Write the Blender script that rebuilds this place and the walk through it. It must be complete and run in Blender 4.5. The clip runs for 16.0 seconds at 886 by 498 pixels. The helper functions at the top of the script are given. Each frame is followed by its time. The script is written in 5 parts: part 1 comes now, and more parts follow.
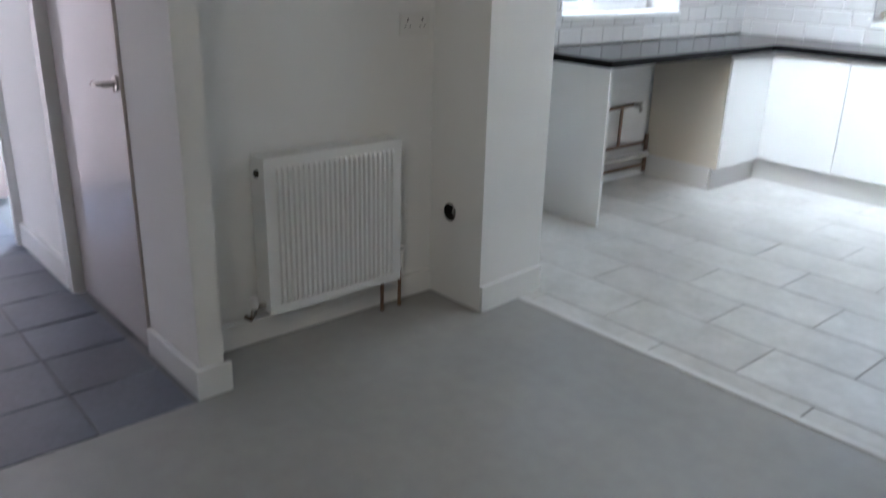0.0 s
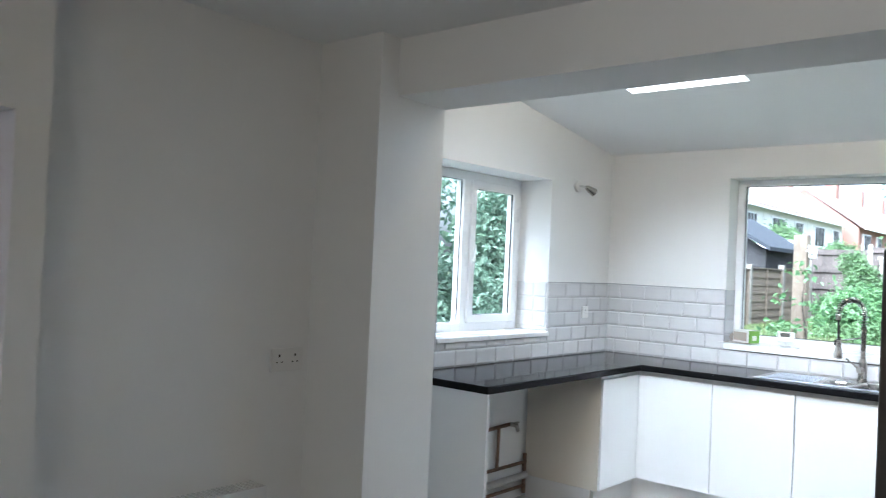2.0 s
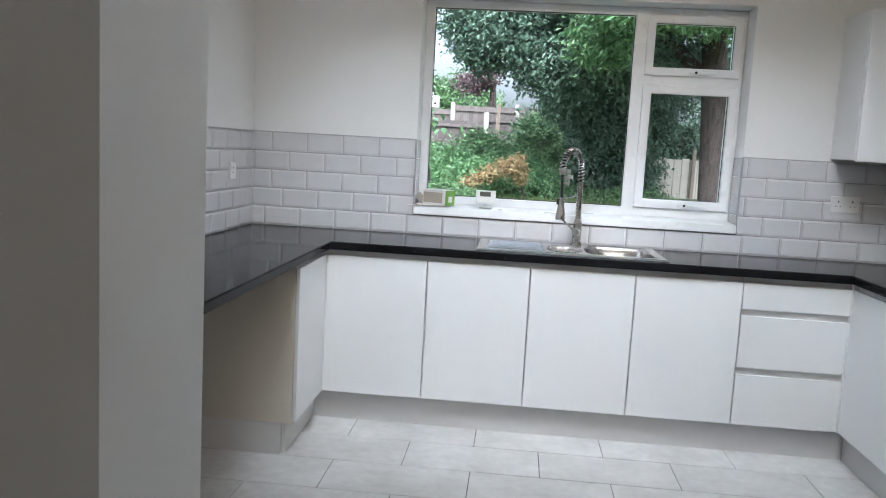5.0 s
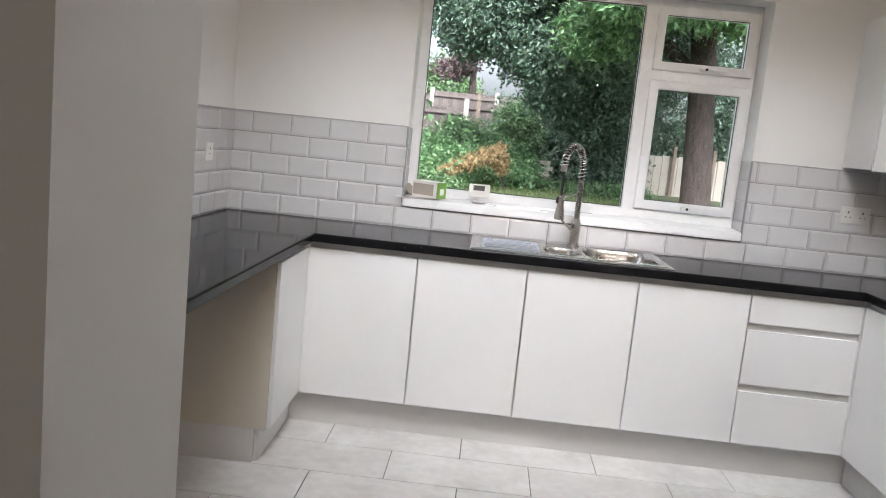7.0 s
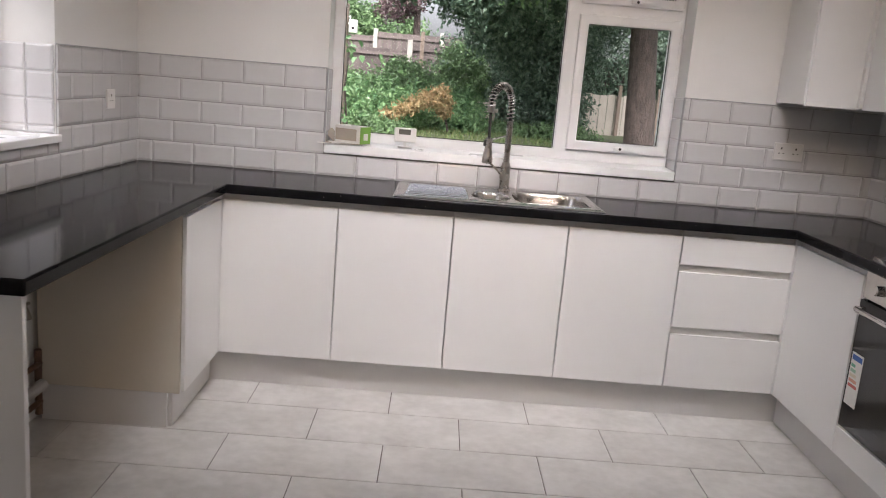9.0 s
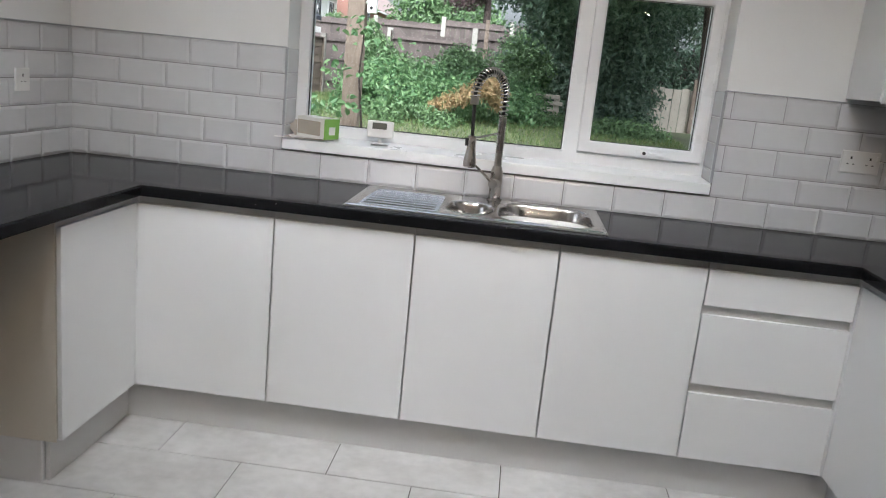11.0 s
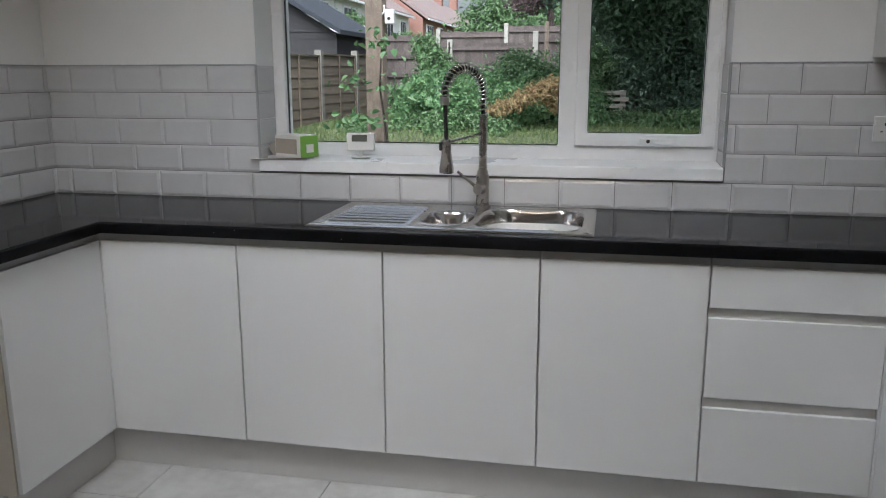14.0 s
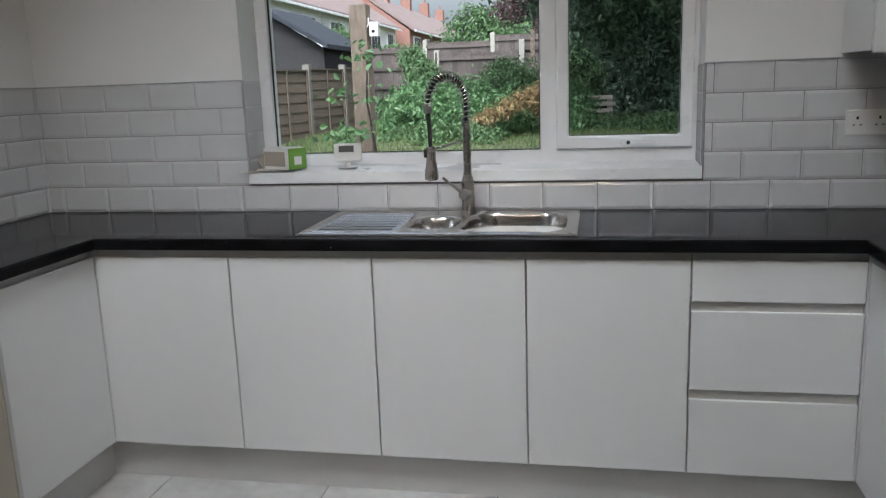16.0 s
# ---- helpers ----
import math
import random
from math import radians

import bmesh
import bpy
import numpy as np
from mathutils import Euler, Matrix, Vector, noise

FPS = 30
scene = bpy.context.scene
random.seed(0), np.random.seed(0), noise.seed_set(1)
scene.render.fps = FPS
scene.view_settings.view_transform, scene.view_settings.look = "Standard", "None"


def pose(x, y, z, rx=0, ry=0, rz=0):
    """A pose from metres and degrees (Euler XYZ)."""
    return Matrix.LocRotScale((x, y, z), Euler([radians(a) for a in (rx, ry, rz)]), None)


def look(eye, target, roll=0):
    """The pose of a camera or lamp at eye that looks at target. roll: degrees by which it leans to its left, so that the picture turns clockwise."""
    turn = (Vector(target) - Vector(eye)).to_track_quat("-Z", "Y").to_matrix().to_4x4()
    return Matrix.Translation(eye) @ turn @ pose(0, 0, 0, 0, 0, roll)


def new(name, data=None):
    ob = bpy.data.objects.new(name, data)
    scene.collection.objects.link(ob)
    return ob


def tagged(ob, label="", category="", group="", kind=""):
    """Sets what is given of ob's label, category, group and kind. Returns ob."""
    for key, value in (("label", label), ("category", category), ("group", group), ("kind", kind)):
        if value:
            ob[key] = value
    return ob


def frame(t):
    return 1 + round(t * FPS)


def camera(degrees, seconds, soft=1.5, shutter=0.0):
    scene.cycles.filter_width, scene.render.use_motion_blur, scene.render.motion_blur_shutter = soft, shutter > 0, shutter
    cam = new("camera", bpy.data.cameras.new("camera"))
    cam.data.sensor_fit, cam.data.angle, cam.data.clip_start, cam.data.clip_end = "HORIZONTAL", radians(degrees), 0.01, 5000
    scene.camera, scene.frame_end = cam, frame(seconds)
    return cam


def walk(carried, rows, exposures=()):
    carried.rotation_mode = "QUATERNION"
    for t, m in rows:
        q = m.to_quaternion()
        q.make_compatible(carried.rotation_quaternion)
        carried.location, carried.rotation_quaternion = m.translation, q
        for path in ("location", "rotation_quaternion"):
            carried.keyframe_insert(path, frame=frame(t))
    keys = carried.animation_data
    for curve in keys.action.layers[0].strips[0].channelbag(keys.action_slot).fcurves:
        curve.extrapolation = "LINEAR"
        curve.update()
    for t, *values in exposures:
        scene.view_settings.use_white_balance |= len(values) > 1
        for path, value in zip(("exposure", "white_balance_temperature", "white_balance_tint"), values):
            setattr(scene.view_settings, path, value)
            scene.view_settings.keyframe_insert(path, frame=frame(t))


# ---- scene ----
cam = camera(57.6, 16.0, soft=1.05, shutter=0.5)
PATH = [
    (0, (3.229, -5.715, 1.399), (1.815, -4.477, 0.714), 1.5),
    (0.5, (3.189, -5.699, 1.448), (1.775, -4.35, 1.025), 1.9),
    (1, (3.188, -5.689, 1.485), (1.781, -4.274, 1.349), 1.6),
    (1.5, (3.176, -5.669, 1.531), (1.825, -4.194, 1.522), 1.7),
    (2, (3.05, -5.588, 1.525), (1.757, -4.063, 1.561), 2.6),
    (2.5, (2.845, -5.497, 1.51), (1.727, -3.84, 1.472), 2.7),
    (3, (2.562, -5.381, 1.425), (1.576, -3.643, 1.333), 3.8),
    (3.5, (2.134, -5.111, 1.406), (1.35, -3.28, 1.237), 1.2),
    (4, (1.872, -4.97, 1.391), (1.376, -3.045, 1.178), -0.2),
    (4.5, (1.604, -4.686, 1.39), (1.354, -2.715, 1.156), 0.9),
    (7, (1.354, -4.181, 1.406), (1.263, -2.203, 1.127), 5.8),
    (7.5, (1.387, -4.202, 1.38), (1.261, -2.221, 1.138), 5.7),
    (8, (1.409, -4.179, 1.359), (1.392, -2.198, 1.091), 4.8),
    (8.5, (1.426, -4.12, 1.399), (1.473, -2.156, 1.022), 4.4),
    (11, (1.897, -3.288, 1.416), (1.741, -1.343, 0.976), 5.7),
    (11.5, (1.967, -3.109, 1.383), (1.741, -1.167, 0.96), 3.4),
    (12, (2.036, -3.046, 1.402), (1.76, -1.116, 0.954), 1.9),
    (12.5, (2.134, -3.021, 1.391), (1.805, -1.098, 0.949), 2.8),
    (13, (2.206, -3.008, 1.406), (1.85, -1.093, 0.952), 1.9),
    (13.5, (2.224, -3.002, 1.397), (1.852, -1.091, 0.94), 0.3),
    (14, (2.267, -2.988, 1.393), (1.877, -1.072, 0.969), -0.1),
    (14.5, (2.308, -2.996, 1.372), (1.899, -1.087, 0.94), -0.5),
    (15, (2.314, -3.018, 1.383), (1.909, -1.114, 0.923), -0.8),
    (15.5, (2.308, -3.027, 1.395), (1.912, -1.12, 0.943), -1.9),
    (16, (2.303, -3.044, 1.386), (1.925, -1.121, 0.987), -2.0),
]
walk(cam, [(t, look(eye, target, roll)) for t, eye, target, roll in PATH],
     exposures=[(0, 2.5, 5250, 7), (0.6, 2.1, 5250, 7), (1.0, 2.1, 5200, 7), (1.5, 2.4, 5150, 6), (2.5, 2.3, 5280, 7), (3.5, 1.8, 5400, 8), (4.7, 1.74, 5450, 9), (6.8, 1.8, 5900, 13), (8.0, 1.83, 6280, 18), (8.7, 1.6, 6350, 20),
                (10.8, 1.35, 5900, 12), (12.0, 1.2, 5830, 11), (12.5, 0.88, 5800, 11), (14.5, 0.75, 5780, 11), (16, 0.78, 5780, 10)])

# ---- daylight ----
world = bpy.data.worlds.new("overcast_sky")
scene.world = world
world.use_nodes = True
wn, wl = world.node_tree.nodes, world.node_tree.links
sky = wn.new("ShaderNodeTexSky")
sky.sky_type = "NISHITA"
sky.sun_disc = False
sky.sun_elevation = radians(53)
sky.sun_rotation = radians(174.6)
sky.air_density, sky.dust_density, sky.ozone_density = 1.0, 6.0, 1.0
pale = wn.new("ShaderNodeHueSaturation")
pale.inputs["Saturation"].default_value = 0.28
wl.new(sky.outputs["Color"], pale.inputs["Color"])
wl.new(pale.outputs["Color"], wn["Background"].inputs["Color"])
wn["Background"].inputs["Strength"].default_value = 0.15

sun = new("sun", bpy.data.lights.new("sun", "SUN"))
sun.data.energy, sun.data.angle, sun.data.color = 3.2, radians(55), (1.0, 0.96, 0.9)
sun.matrix_world = look((0.5, -5.25, 7), (0, 0, 0))

# ---- helpers of the scene ----


def finish(name, bm, material, smooth=False):
    me = bpy.data.meshes.new(name)
    bmesh.ops.recalc_face_normals(bm, faces=bm.faces)
    bm.to_mesh(me)
    bm.free()
    me.materials.append(material)
    if smooth:
        me.shade_smooth()
        me.set_sharp_from_angle(angle=radians(35))
    return me


def thing(name, at, label, category, group=""):
    """An Empty at the base of a thing that parents its parts."""
    ob = new(name)
    ob.location = at
    ob.empty_display_size = 0.05
    return tagged(ob, label, category, group)


def part(name, bm, material, parent=None, label="", smooth=False):
    ob = new(name, finish(name, bm, material, smooth))
    if parent is not None:
        ob.parent = parent
        if parent.data is None and parent.parent is None:
            ob.matrix_parent_inverse = Matrix.Translation(-parent.location)
    return tagged(ob, label)


def structure(name, bm, material, label, category, smooth=False):
    return tagged(part(name, bm, material, None, "", smooth), label, category, "", "structure")


def box(x0, x1, y0, y1, z0, z1, bevel=0.0, bm=None, segments=2):
    bm = bm or bmesh.new()
    tmp = bmesh.new()
    bmesh.ops.create_cube(tmp, size=1)
    for v in tmp.verts:
        v.co = Vector(((x0 + x1) / 2 + v.co.x * (x1 - x0), (y0 + y1) / 2 + v.co.y * (y1 - y0), (z0 + z1) / 2 + v.co.z * (z1 - z0)))
    if bevel:
        bmesh.ops.bevel(tmp, geom=tmp.edges[:], offset=bevel, segments=segments, profile=0.6, affect="EDGES")
    me = bpy.data.meshes.new("tmp")
    tmp.to_mesh(me)
    tmp.free()
    bm.from_mesh(me)
    bpy.data.meshes.remove(me)
    return bm


def tube(points, radius, bm=None, sides=10, closed=False):
    """A round bar along points; radius is a number or one for each point."""
    bm = bm or bmesh.new()
    pts = [Vector(p) for p in points]
    radii = radius if isinstance(radius, (list, tuple)) else [radius] * len(pts)
    rings, side = [], None
    for i, p in enumerate(pts):
        way = (pts[min(i + 1, len(pts) - 1)] - pts[max(i - 1, 0)]).normalized()
        if side is None:
            side = way.orthogonal().normalized()
        side = (side - way * side.dot(way)).normalized()
        up = way.cross(side)
        rings.append([bm.verts.new(p + radii[i] * (side * math.cos(a) + up * math.sin(a))) for a in (2 * math.pi * k / sides for k in range(sides))])
    for a, b in zip(rings, rings[1:]):
        for k in range(sides):
            bm.faces.new((a[k], a[(k + 1) % sides], b[(k + 1) % sides], b[k]))
    bm.faces.new(rings[0][::-1])
    bm.faces.new(rings[-1])
    return bm


def cells(us, vs, keep, w0, w1, place, bm=None):
    """A slab in a grid of cells, of which keep(u, v) chooses those that are solid; place(u, v, w) gives the point."""
    bm = bm or bmesh.new()
    made = {}

    def vert(i, j, w):
        if (i, j, w) not in made:
            made[i, j, w] = bm.verts.new(place(us[i], vs[j], w))
        return made[i, j, w]

    solid = {(i, j) for i in range(len(us) - 1) for j in range(len(vs) - 1) if keep((us[i] + us[i + 1]) / 2, (vs[j] + vs[j + 1]) / 2)}
    for i, j in solid:
        ring = ((i, j), (i + 1, j), (i + 1, j + 1), (i, j + 1))
        bm.faces.new([vert(*c, w1) for c in ring])
        bm.faces.new([vert(*c, w0) for c in ring[::-1]])
        for (a, b), n in zip(zip(ring, ring[1:] + ring[:1]), ((0, -1), (1, 0), (0, 1), (-1, 0))):
            if (i + n[0], j + n[1]) not in solid:
                bm.faces.new((vert(*a, w0), vert(*b, w0), vert(*b, w1), vert(*a, w1)))
    return bm


def holes(*rects):
    return lambda u, v: not any(a < u < b and c < v < d for a, b, c, d in rects)


def along_x(u, v, w):
    return (u, w, v)


def along_y(u, v, w):
    return (w, u, v)


def flat(u, v, w):
    return (u, v, w)


# ---- materials ----


def mat(name, base, other=None, scale=3.0, fine=60.0, rough=0.5, metal=0.0, bump=0.05, vary=0.0, coat=0.0, amount=0.6, dist=0.002, stretch=(1, 1, 1), spec=0.5):
    """A surface whose colour wanders between two tones at two sizes, with fine relief; vary: how far pieces differ."""
    m = bpy.data.materials.new(name)
    m.use_nodes = True
    n, l = m.node_tree.nodes, m.node_tree.links
    b = n["Principled BSDF"]
    other = other or tuple(c * 0.9 for c in base)
    coord = n.new("ShaderNodeNewGeometry")
    mp = n.new("ShaderNodeMapping")
    mp.inputs["Scale"].default_value = stretch
    l.new(coord.outputs["Position"], mp.inputs["Vector"])
    big, small = n.new("ShaderNodeTexNoise"), n.new("ShaderNodeTexNoise")
    big.inputs["Scale"].default_value, big.inputs["Detail"].default_value = scale, 5
    small.inputs["Scale"].default_value, small.inputs["Detail"].default_value = fine, 3
    for t in (big, small):
        l.new(mp.outputs["Vector"], t.inputs["Vector"])
    add = n.new("ShaderNodeMath")
    add.operation = "MULTIPLY_ADD"
    add.inputs[1].default_value = 0.35
    l.new(small.outputs["Fac"], add.inputs[0])
    half = n.new("ShaderNodeMath")
    half.operation = "MULTIPLY"
    half.inputs[1].default_value = 0.65
    l.new(big.outputs["Fac"], half.inputs[0])
    l.new(half.outputs[0], add.inputs[2])
    ramp = n.new("ShaderNodeValToRGB")
    ramp.color_ramp.elements[0].position, ramp.color_ramp.elements[1].position = 0.5 - amount / 2.4, 0.5 + amount / 2.4
    ramp.color_ramp.elements[0].color, ramp.color_ramp.elements[1].color = (*other, 1), (*base, 1)
    l.new(add.outputs[0], ramp.inputs["Fac"])
    col = ramp.outputs["Color"]
    if vary:
        info = n.new("ShaderNodeObjectInfo")
        hsv = n.new("ShaderNodeHueSaturation")
        rng = n.new("ShaderNodeMapRange")
        rng.inputs["To Min"].default_value, rng.inputs["To Max"].default_value = 1 - vary, 1 + vary
        l.new(info.outputs["Random"], rng.inputs["Value"])
        l.new(rng.outputs["Result"], hsv.inputs["Value"])
        l.new(col, hsv.inputs["Color"])
        col = hsv.outputs["Color"]
    l.new(col, b.inputs["Base Color"])
    rr = n.new("ShaderNodeMapRange")
    rr.inputs["To Min"].default_value, rr.inputs["To Max"].default_value = max(rough - 0.06, 0.02), min(rough + 0.06, 1)
    l.new(big.outputs["Fac"], rr.inputs["Value"])
    l.new(rr.outputs["Result"], b.inputs["Roughness"])
    b.inputs["Metallic"].default_value, b.inputs["Coat Weight"].default_value = metal, coat
    b.inputs["Specular IOR Level"].default_value = spec
    if bump:
        bp = n.new("ShaderNodeBump")
        bp.inputs["Strength"].default_value, bp.inputs["Distance"].default_value = bump, dist
        l.new(small.outputs["Fac"], bp.inputs["Height"])
        l.new(bp.outputs["Normal"], b.inputs["Normal"])
    return m


def glow(name, color, strength):
    m = bpy.data.materials.new(name)
    m.use_nodes = True
    b = m.node_tree.nodes["Principled BSDF"]
    b.inputs["Emission Color"].default_value = (*color, 1)
    b.inputs["Emission Strength"].default_value = strength
    return m


def pane_glass(name):
    m = bpy.data.materials.new(name)
    m.use_nodes = True
    b = m.node_tree.nodes["Principled BSDF"]
    b.inputs["Transmission Weight"].default_value = 1.0
    b.inputs["Roughness"].default_value = 0.0
    b.inputs["IOR"].default_value = 1.12
    b.inputs["Base Color"].default_value = (0.97, 0.99, 0.98, 1)
    return m


def leafy(name, tones, rough=0.5):
    """Leaves whose tone differs from leaf to leaf."""
    m = bpy.data.materials.new(name)
    m.use_nodes = True
    n, l = m.node_tree.nodes, m.node_tree.links
    b = n["Principled BSDF"]
    g = n.new("ShaderNodeNewGeometry")
    r = n.new("ShaderNodeValToRGB")
    e = r.color_ramp.elements
    e[0].color, e[1].color = (*tones[0], 1), (*tones[-1], 1)
    for i, t in enumerate(tones[1:-1]):
        e.new((i + 1) / (len(tones) - 1)).color = (*t, 1)
    l.new(g.outputs["Random Per Island"], r.inputs["Fac"])
    l.new(r.outputs["Color"], b.inputs["Base Color"])
    b.inputs["Roughness"].default_value = rough
    glow = n.new("ShaderNodeBsdfTranslucent")
    both = n.new("ShaderNodeMixShader")
    both.inputs["Fac"].default_value = 0.28
    l.new(r.outputs["Color"], glow.inputs["Color"])
    l.new(b.outputs["BSDF"], both.inputs[1])
    l.new(glow.outputs["BSDF"], both.inputs[2])
    l.new(both.outputs["Shader"], n["Material Output"].inputs["Surface"])
    return m


def speckled(name):
    """Black polished worktop with small pale flecks."""
    m = bpy.data.materials.new(name)
    m.use_nodes = True
    n, l = m.node_tree.nodes, m.node_tree.links
    b = n["Principled BSDF"]
    g = n.new("ShaderNodeNewGeometry")
    v = n.new("ShaderNodeTexVoronoi")
    v.inputs["Scale"].default_value = 55
    l.new(g.outputs["Position"], v.inputs["Vector"])
    r = n.new("ShaderNodeValToRGB")
    e = r.color_ramp.elements
    e[0].position, e[1].position = 0.07, 0.10
    e[0].color, e[1].color = (0.35, 0.33, 0.30, 1), (0.009, 0.009, 0.010, 1)
    l.new(v.outputs["Distance"], r.inputs["Fac"])
    pick = n.new("ShaderNodeSeparateColor")
    l.new(v.outputs["Color"], pick.inputs["Color"])
    few = n.new("ShaderNodeMath")
    few.operation = "GREATER_THAN"
    few.inputs[1].default_value = 0.86
    l.new(pick.outputs["Red"], few.inputs[0])
    mix = n.new("ShaderNodeMix")
    mix.data_type = "RGBA"
    mix.inputs["A"].default_value = (0.009, 0.009, 0.010, 1)
    l.new(few.outputs[0], mix.inputs["Factor"])
    l.new(r.outputs["Color"], mix.inputs["B"])
    l.new(mix.outputs["Result"], b.inputs["Base Color"])
    b.inputs["Roughness"].default_value = 0.08
    b.inputs["Specular IOR Level"].default_value = 0.05
    return m


PLASTER = mat("wall_paint", (0.815, 0.81, 0.795), (0.785, 0.78, 0.765), 1.3, 130, 0.75, bump=0.06)
CEIL = mat("ceiling_paint", (0.84, 0.84, 0.83), (0.81, 0.81, 0.80), 1.1, 110, 0.8, bump=0.05)
PINK = mat("hall_paint", (0.62, 0.50, 0.46), (0.58, 0.47, 0.44), 1.2, 120, 0.7, bump=0.05)
GLOSSWHITE = mat("white_gloss_paint", (0.80, 0.80, 0.79), (0.76, 0.76, 0.75), 4, 90, 0.22, bump=0.03)
UPVC = mat("white_upvc", (0.86, 0.865, 0.87), (0.845, 0.85, 0.855), 3, 80, 0.28, bump=0.0)
CABINET = mat("white_cabinet_laminate", (0.74, 0.74, 0.735), (0.725, 0.725, 0.72), 2, 200, 0.33, bump=0.02)
RAIL = mat("handle_profile_grey", (0.66, 0.65, 0.63), (0.62, 0.61, 0.59), 3, 120, 0.45, bump=0.02)
PLINTH = mat("pale_grey_plinth", (0.64, 0.63, 0.62), (0.59, 0.58, 0.57), 2, 90, 0.4, bump=0.03)
CARCASS = mat("cream_chipboard_side", (0.62, 0.57, 0.49), (0.58, 0.53, 0.45), 2, 140, 0.5, bump=0.03)
METRO = mat("white_glazed_tile", (0.64, 0.635, 0.64), (0.60, 0.597, 0.603), 5, 40, 0.17, bump=0.012, vary=0.025)
GROUT = mat("grey_grout", (0.22, 0.21, 0.205), (0.17, 0.165, 0.16), 6, 200, 0.9, bump=0.2)
TILETRIM = mat("grey_tile_trim", (0.42, 0.43, 0.45), None, 5, 90, 0.35, metal=0.4, bump=0.02)
MARBLE = mat("pale_stone_floor_tile", (0.67, 0.66, 0.64), (0.36, 0.352, 0.335), 4.5, 22, 0.33, bump=0.03, vary=0.06, amount=0.75, stretch=(1, 1.1, 1))
FLOORGROUT = mat("dark_floor_grout", (0.11, 0.095, 0.08), (0.07, 0.06, 0.055), 5, 150, 0.9, bump=0.2)
SCREED = mat("pale_grey_floor_sheet", (0.37, 0.365, 0.35), (0.24, 0.235, 0.225), 1.3, 14, 0.36, bump=0.04, amount=0.8)
SLATE = mat("blue_grey_slate_tile", (0.15, 0.16, 0.20), (0.085, 0.092, 0.12), 4, 40, 0.42, bump=0.15, vary=0.12)
SLATEGROUT = mat("slate_grout", (0.20, 0.20, 0.21), None, 5, 150, 0.9, bump=0.2)
WORKTOP = speckled("black_speckled_worktop")
STEEL = mat("brushed_stainless_steel", (0.60, 0.575, 0.55), (0.50, 0.48, 0.455), 4, 160, 0.17, metal=1.0, bump=0.015, stretch=(1, 12, 1))
NICKEL = mat("brushed_nickel", (0.50, 0.47, 0.43), (0.42, 0.39, 0.36), 9, 200, 0.27, metal=1.0, bump=0.02)
CHROME = mat("chrome", (0.75, 0.75, 0.75), None, 5, 60, 0.08, metal=1.0, bump=0.0)
RUBBER = mat("black_rubber", (0.02, 0.02, 0.02), (0.03, 0.03, 0.03), 8, 120, 0.6, bump=0.05)
DARK = mat("dark_void", (0.015, 0.013, 0.012), None, 8, 100, 0.9, bump=0.1)
GLASS = pane_glass("window_glass")
PLASTIC = mat("white_plastic", (0.78, 0.77, 0.75), (0.74, 0.73, 0.71), 8, 120, 0.35, bump=0.02)
COPPER = mat("aged_copper_pipe", (0.30, 0.19, 0.13), (0.13, 0.09, 0.07), 14, 90, 0.45, metal=0.8, bump=0.08)
WASTE = mat("grey_white_waste_pipe", (0.60, 0.58, 0.55), (0.42, 0.40, 0.37), 7, 80, 0.45, bump=0.05)
FRIDGE = mat("silver_grey_fridge_enamel", (0.155, 0.142, 0.13), (0.135, 0.125, 0.115), 3, 180, 0.30, metal=0.55, bump=0.02)
FRIDGEHANDLE = mat("taupe_fridge_handle", (0.34, 0.32, 0.29), (0.29, 0.275, 0.25), 3, 150, 0.35, metal=0.4, bump=0.02)
FRIDGESIDE = mat("dark_grey_fridge_side", (0.10, 0.095, 0.09), None, 4, 150, 0.5, bump=0.04)
OVENGLASS = mat("black_oven_glass", (0.012, 0.012, 0.013), None, 5, 60, 0.06, bump=0.0)
LAPWOOD = mat("weathered_lap_fence", (0.19, 0.148, 0.11), (0.105, 0.083, 0.065), 3, 40, 0.85, bump=0.4, vary=0.2, stretch=(1, 1, 6))
DARKWOOD = mat("grey_brown_fence_boards", (0.135, 0.11, 0.10), (0.07, 0.058, 0.054), 2.5, 40, 0.85, bump=0.4, vary=0.2, stretch=(6, 6, 1))
POSTWOOD = mat("worn_timber_post", (0.27, 0.215, 0.17), (0.13, 0.10, 0.075), 14, 70, 0.88, amount=0.5, bump=0.8, dist=0.006, stretch=(3, 3, 0.6))
CONCRETE = mat("concrete_post", (0.40, 0.385, 0.34), (0.29, 0.28, 0.25), 5, 70, 0.9, bump=0.3)
GREYPOST = mat("weathered_grey_post", (0.23, 0.215, 0.19), (0.14, 0.13, 0.115), 6, 60, 0.9, bump=0.3)
BARK = mat("tree_bark", (0.105, 0.078, 0.066), (0.03, 0.023, 0.02), 9, 34, 0.9, amount=0.45, bump=1.0, dist=0.04, stretch=(3, 3, 0.7))
SOIL = mat("garden_soil_and_grass", (0.085, 0.11, 0.045), (0.06, 0.06, 0.035), 2.2, 40, 0.95, bump=0.6, dist=0.03, amount=0.7)
PALLETWOOD = mat("pale_grey_pallet_wood", (0.46, 0.42, 0.36), (0.33, 0.30, 0.25), 5, 50, 0.85, bump=0.3)
FELT = mat("dark_shed_felt", (0.032, 0.038, 0.05), (0.02, 0.024, 0.032), 5, 90, 0.85, bump=0.3)
SHEDWOOD = mat("dark_stained_shed_boards", (0.04, 0.038, 0.04), (0.025, 0.024, 0.026), 4, 60, 0.8, bump=0.3)
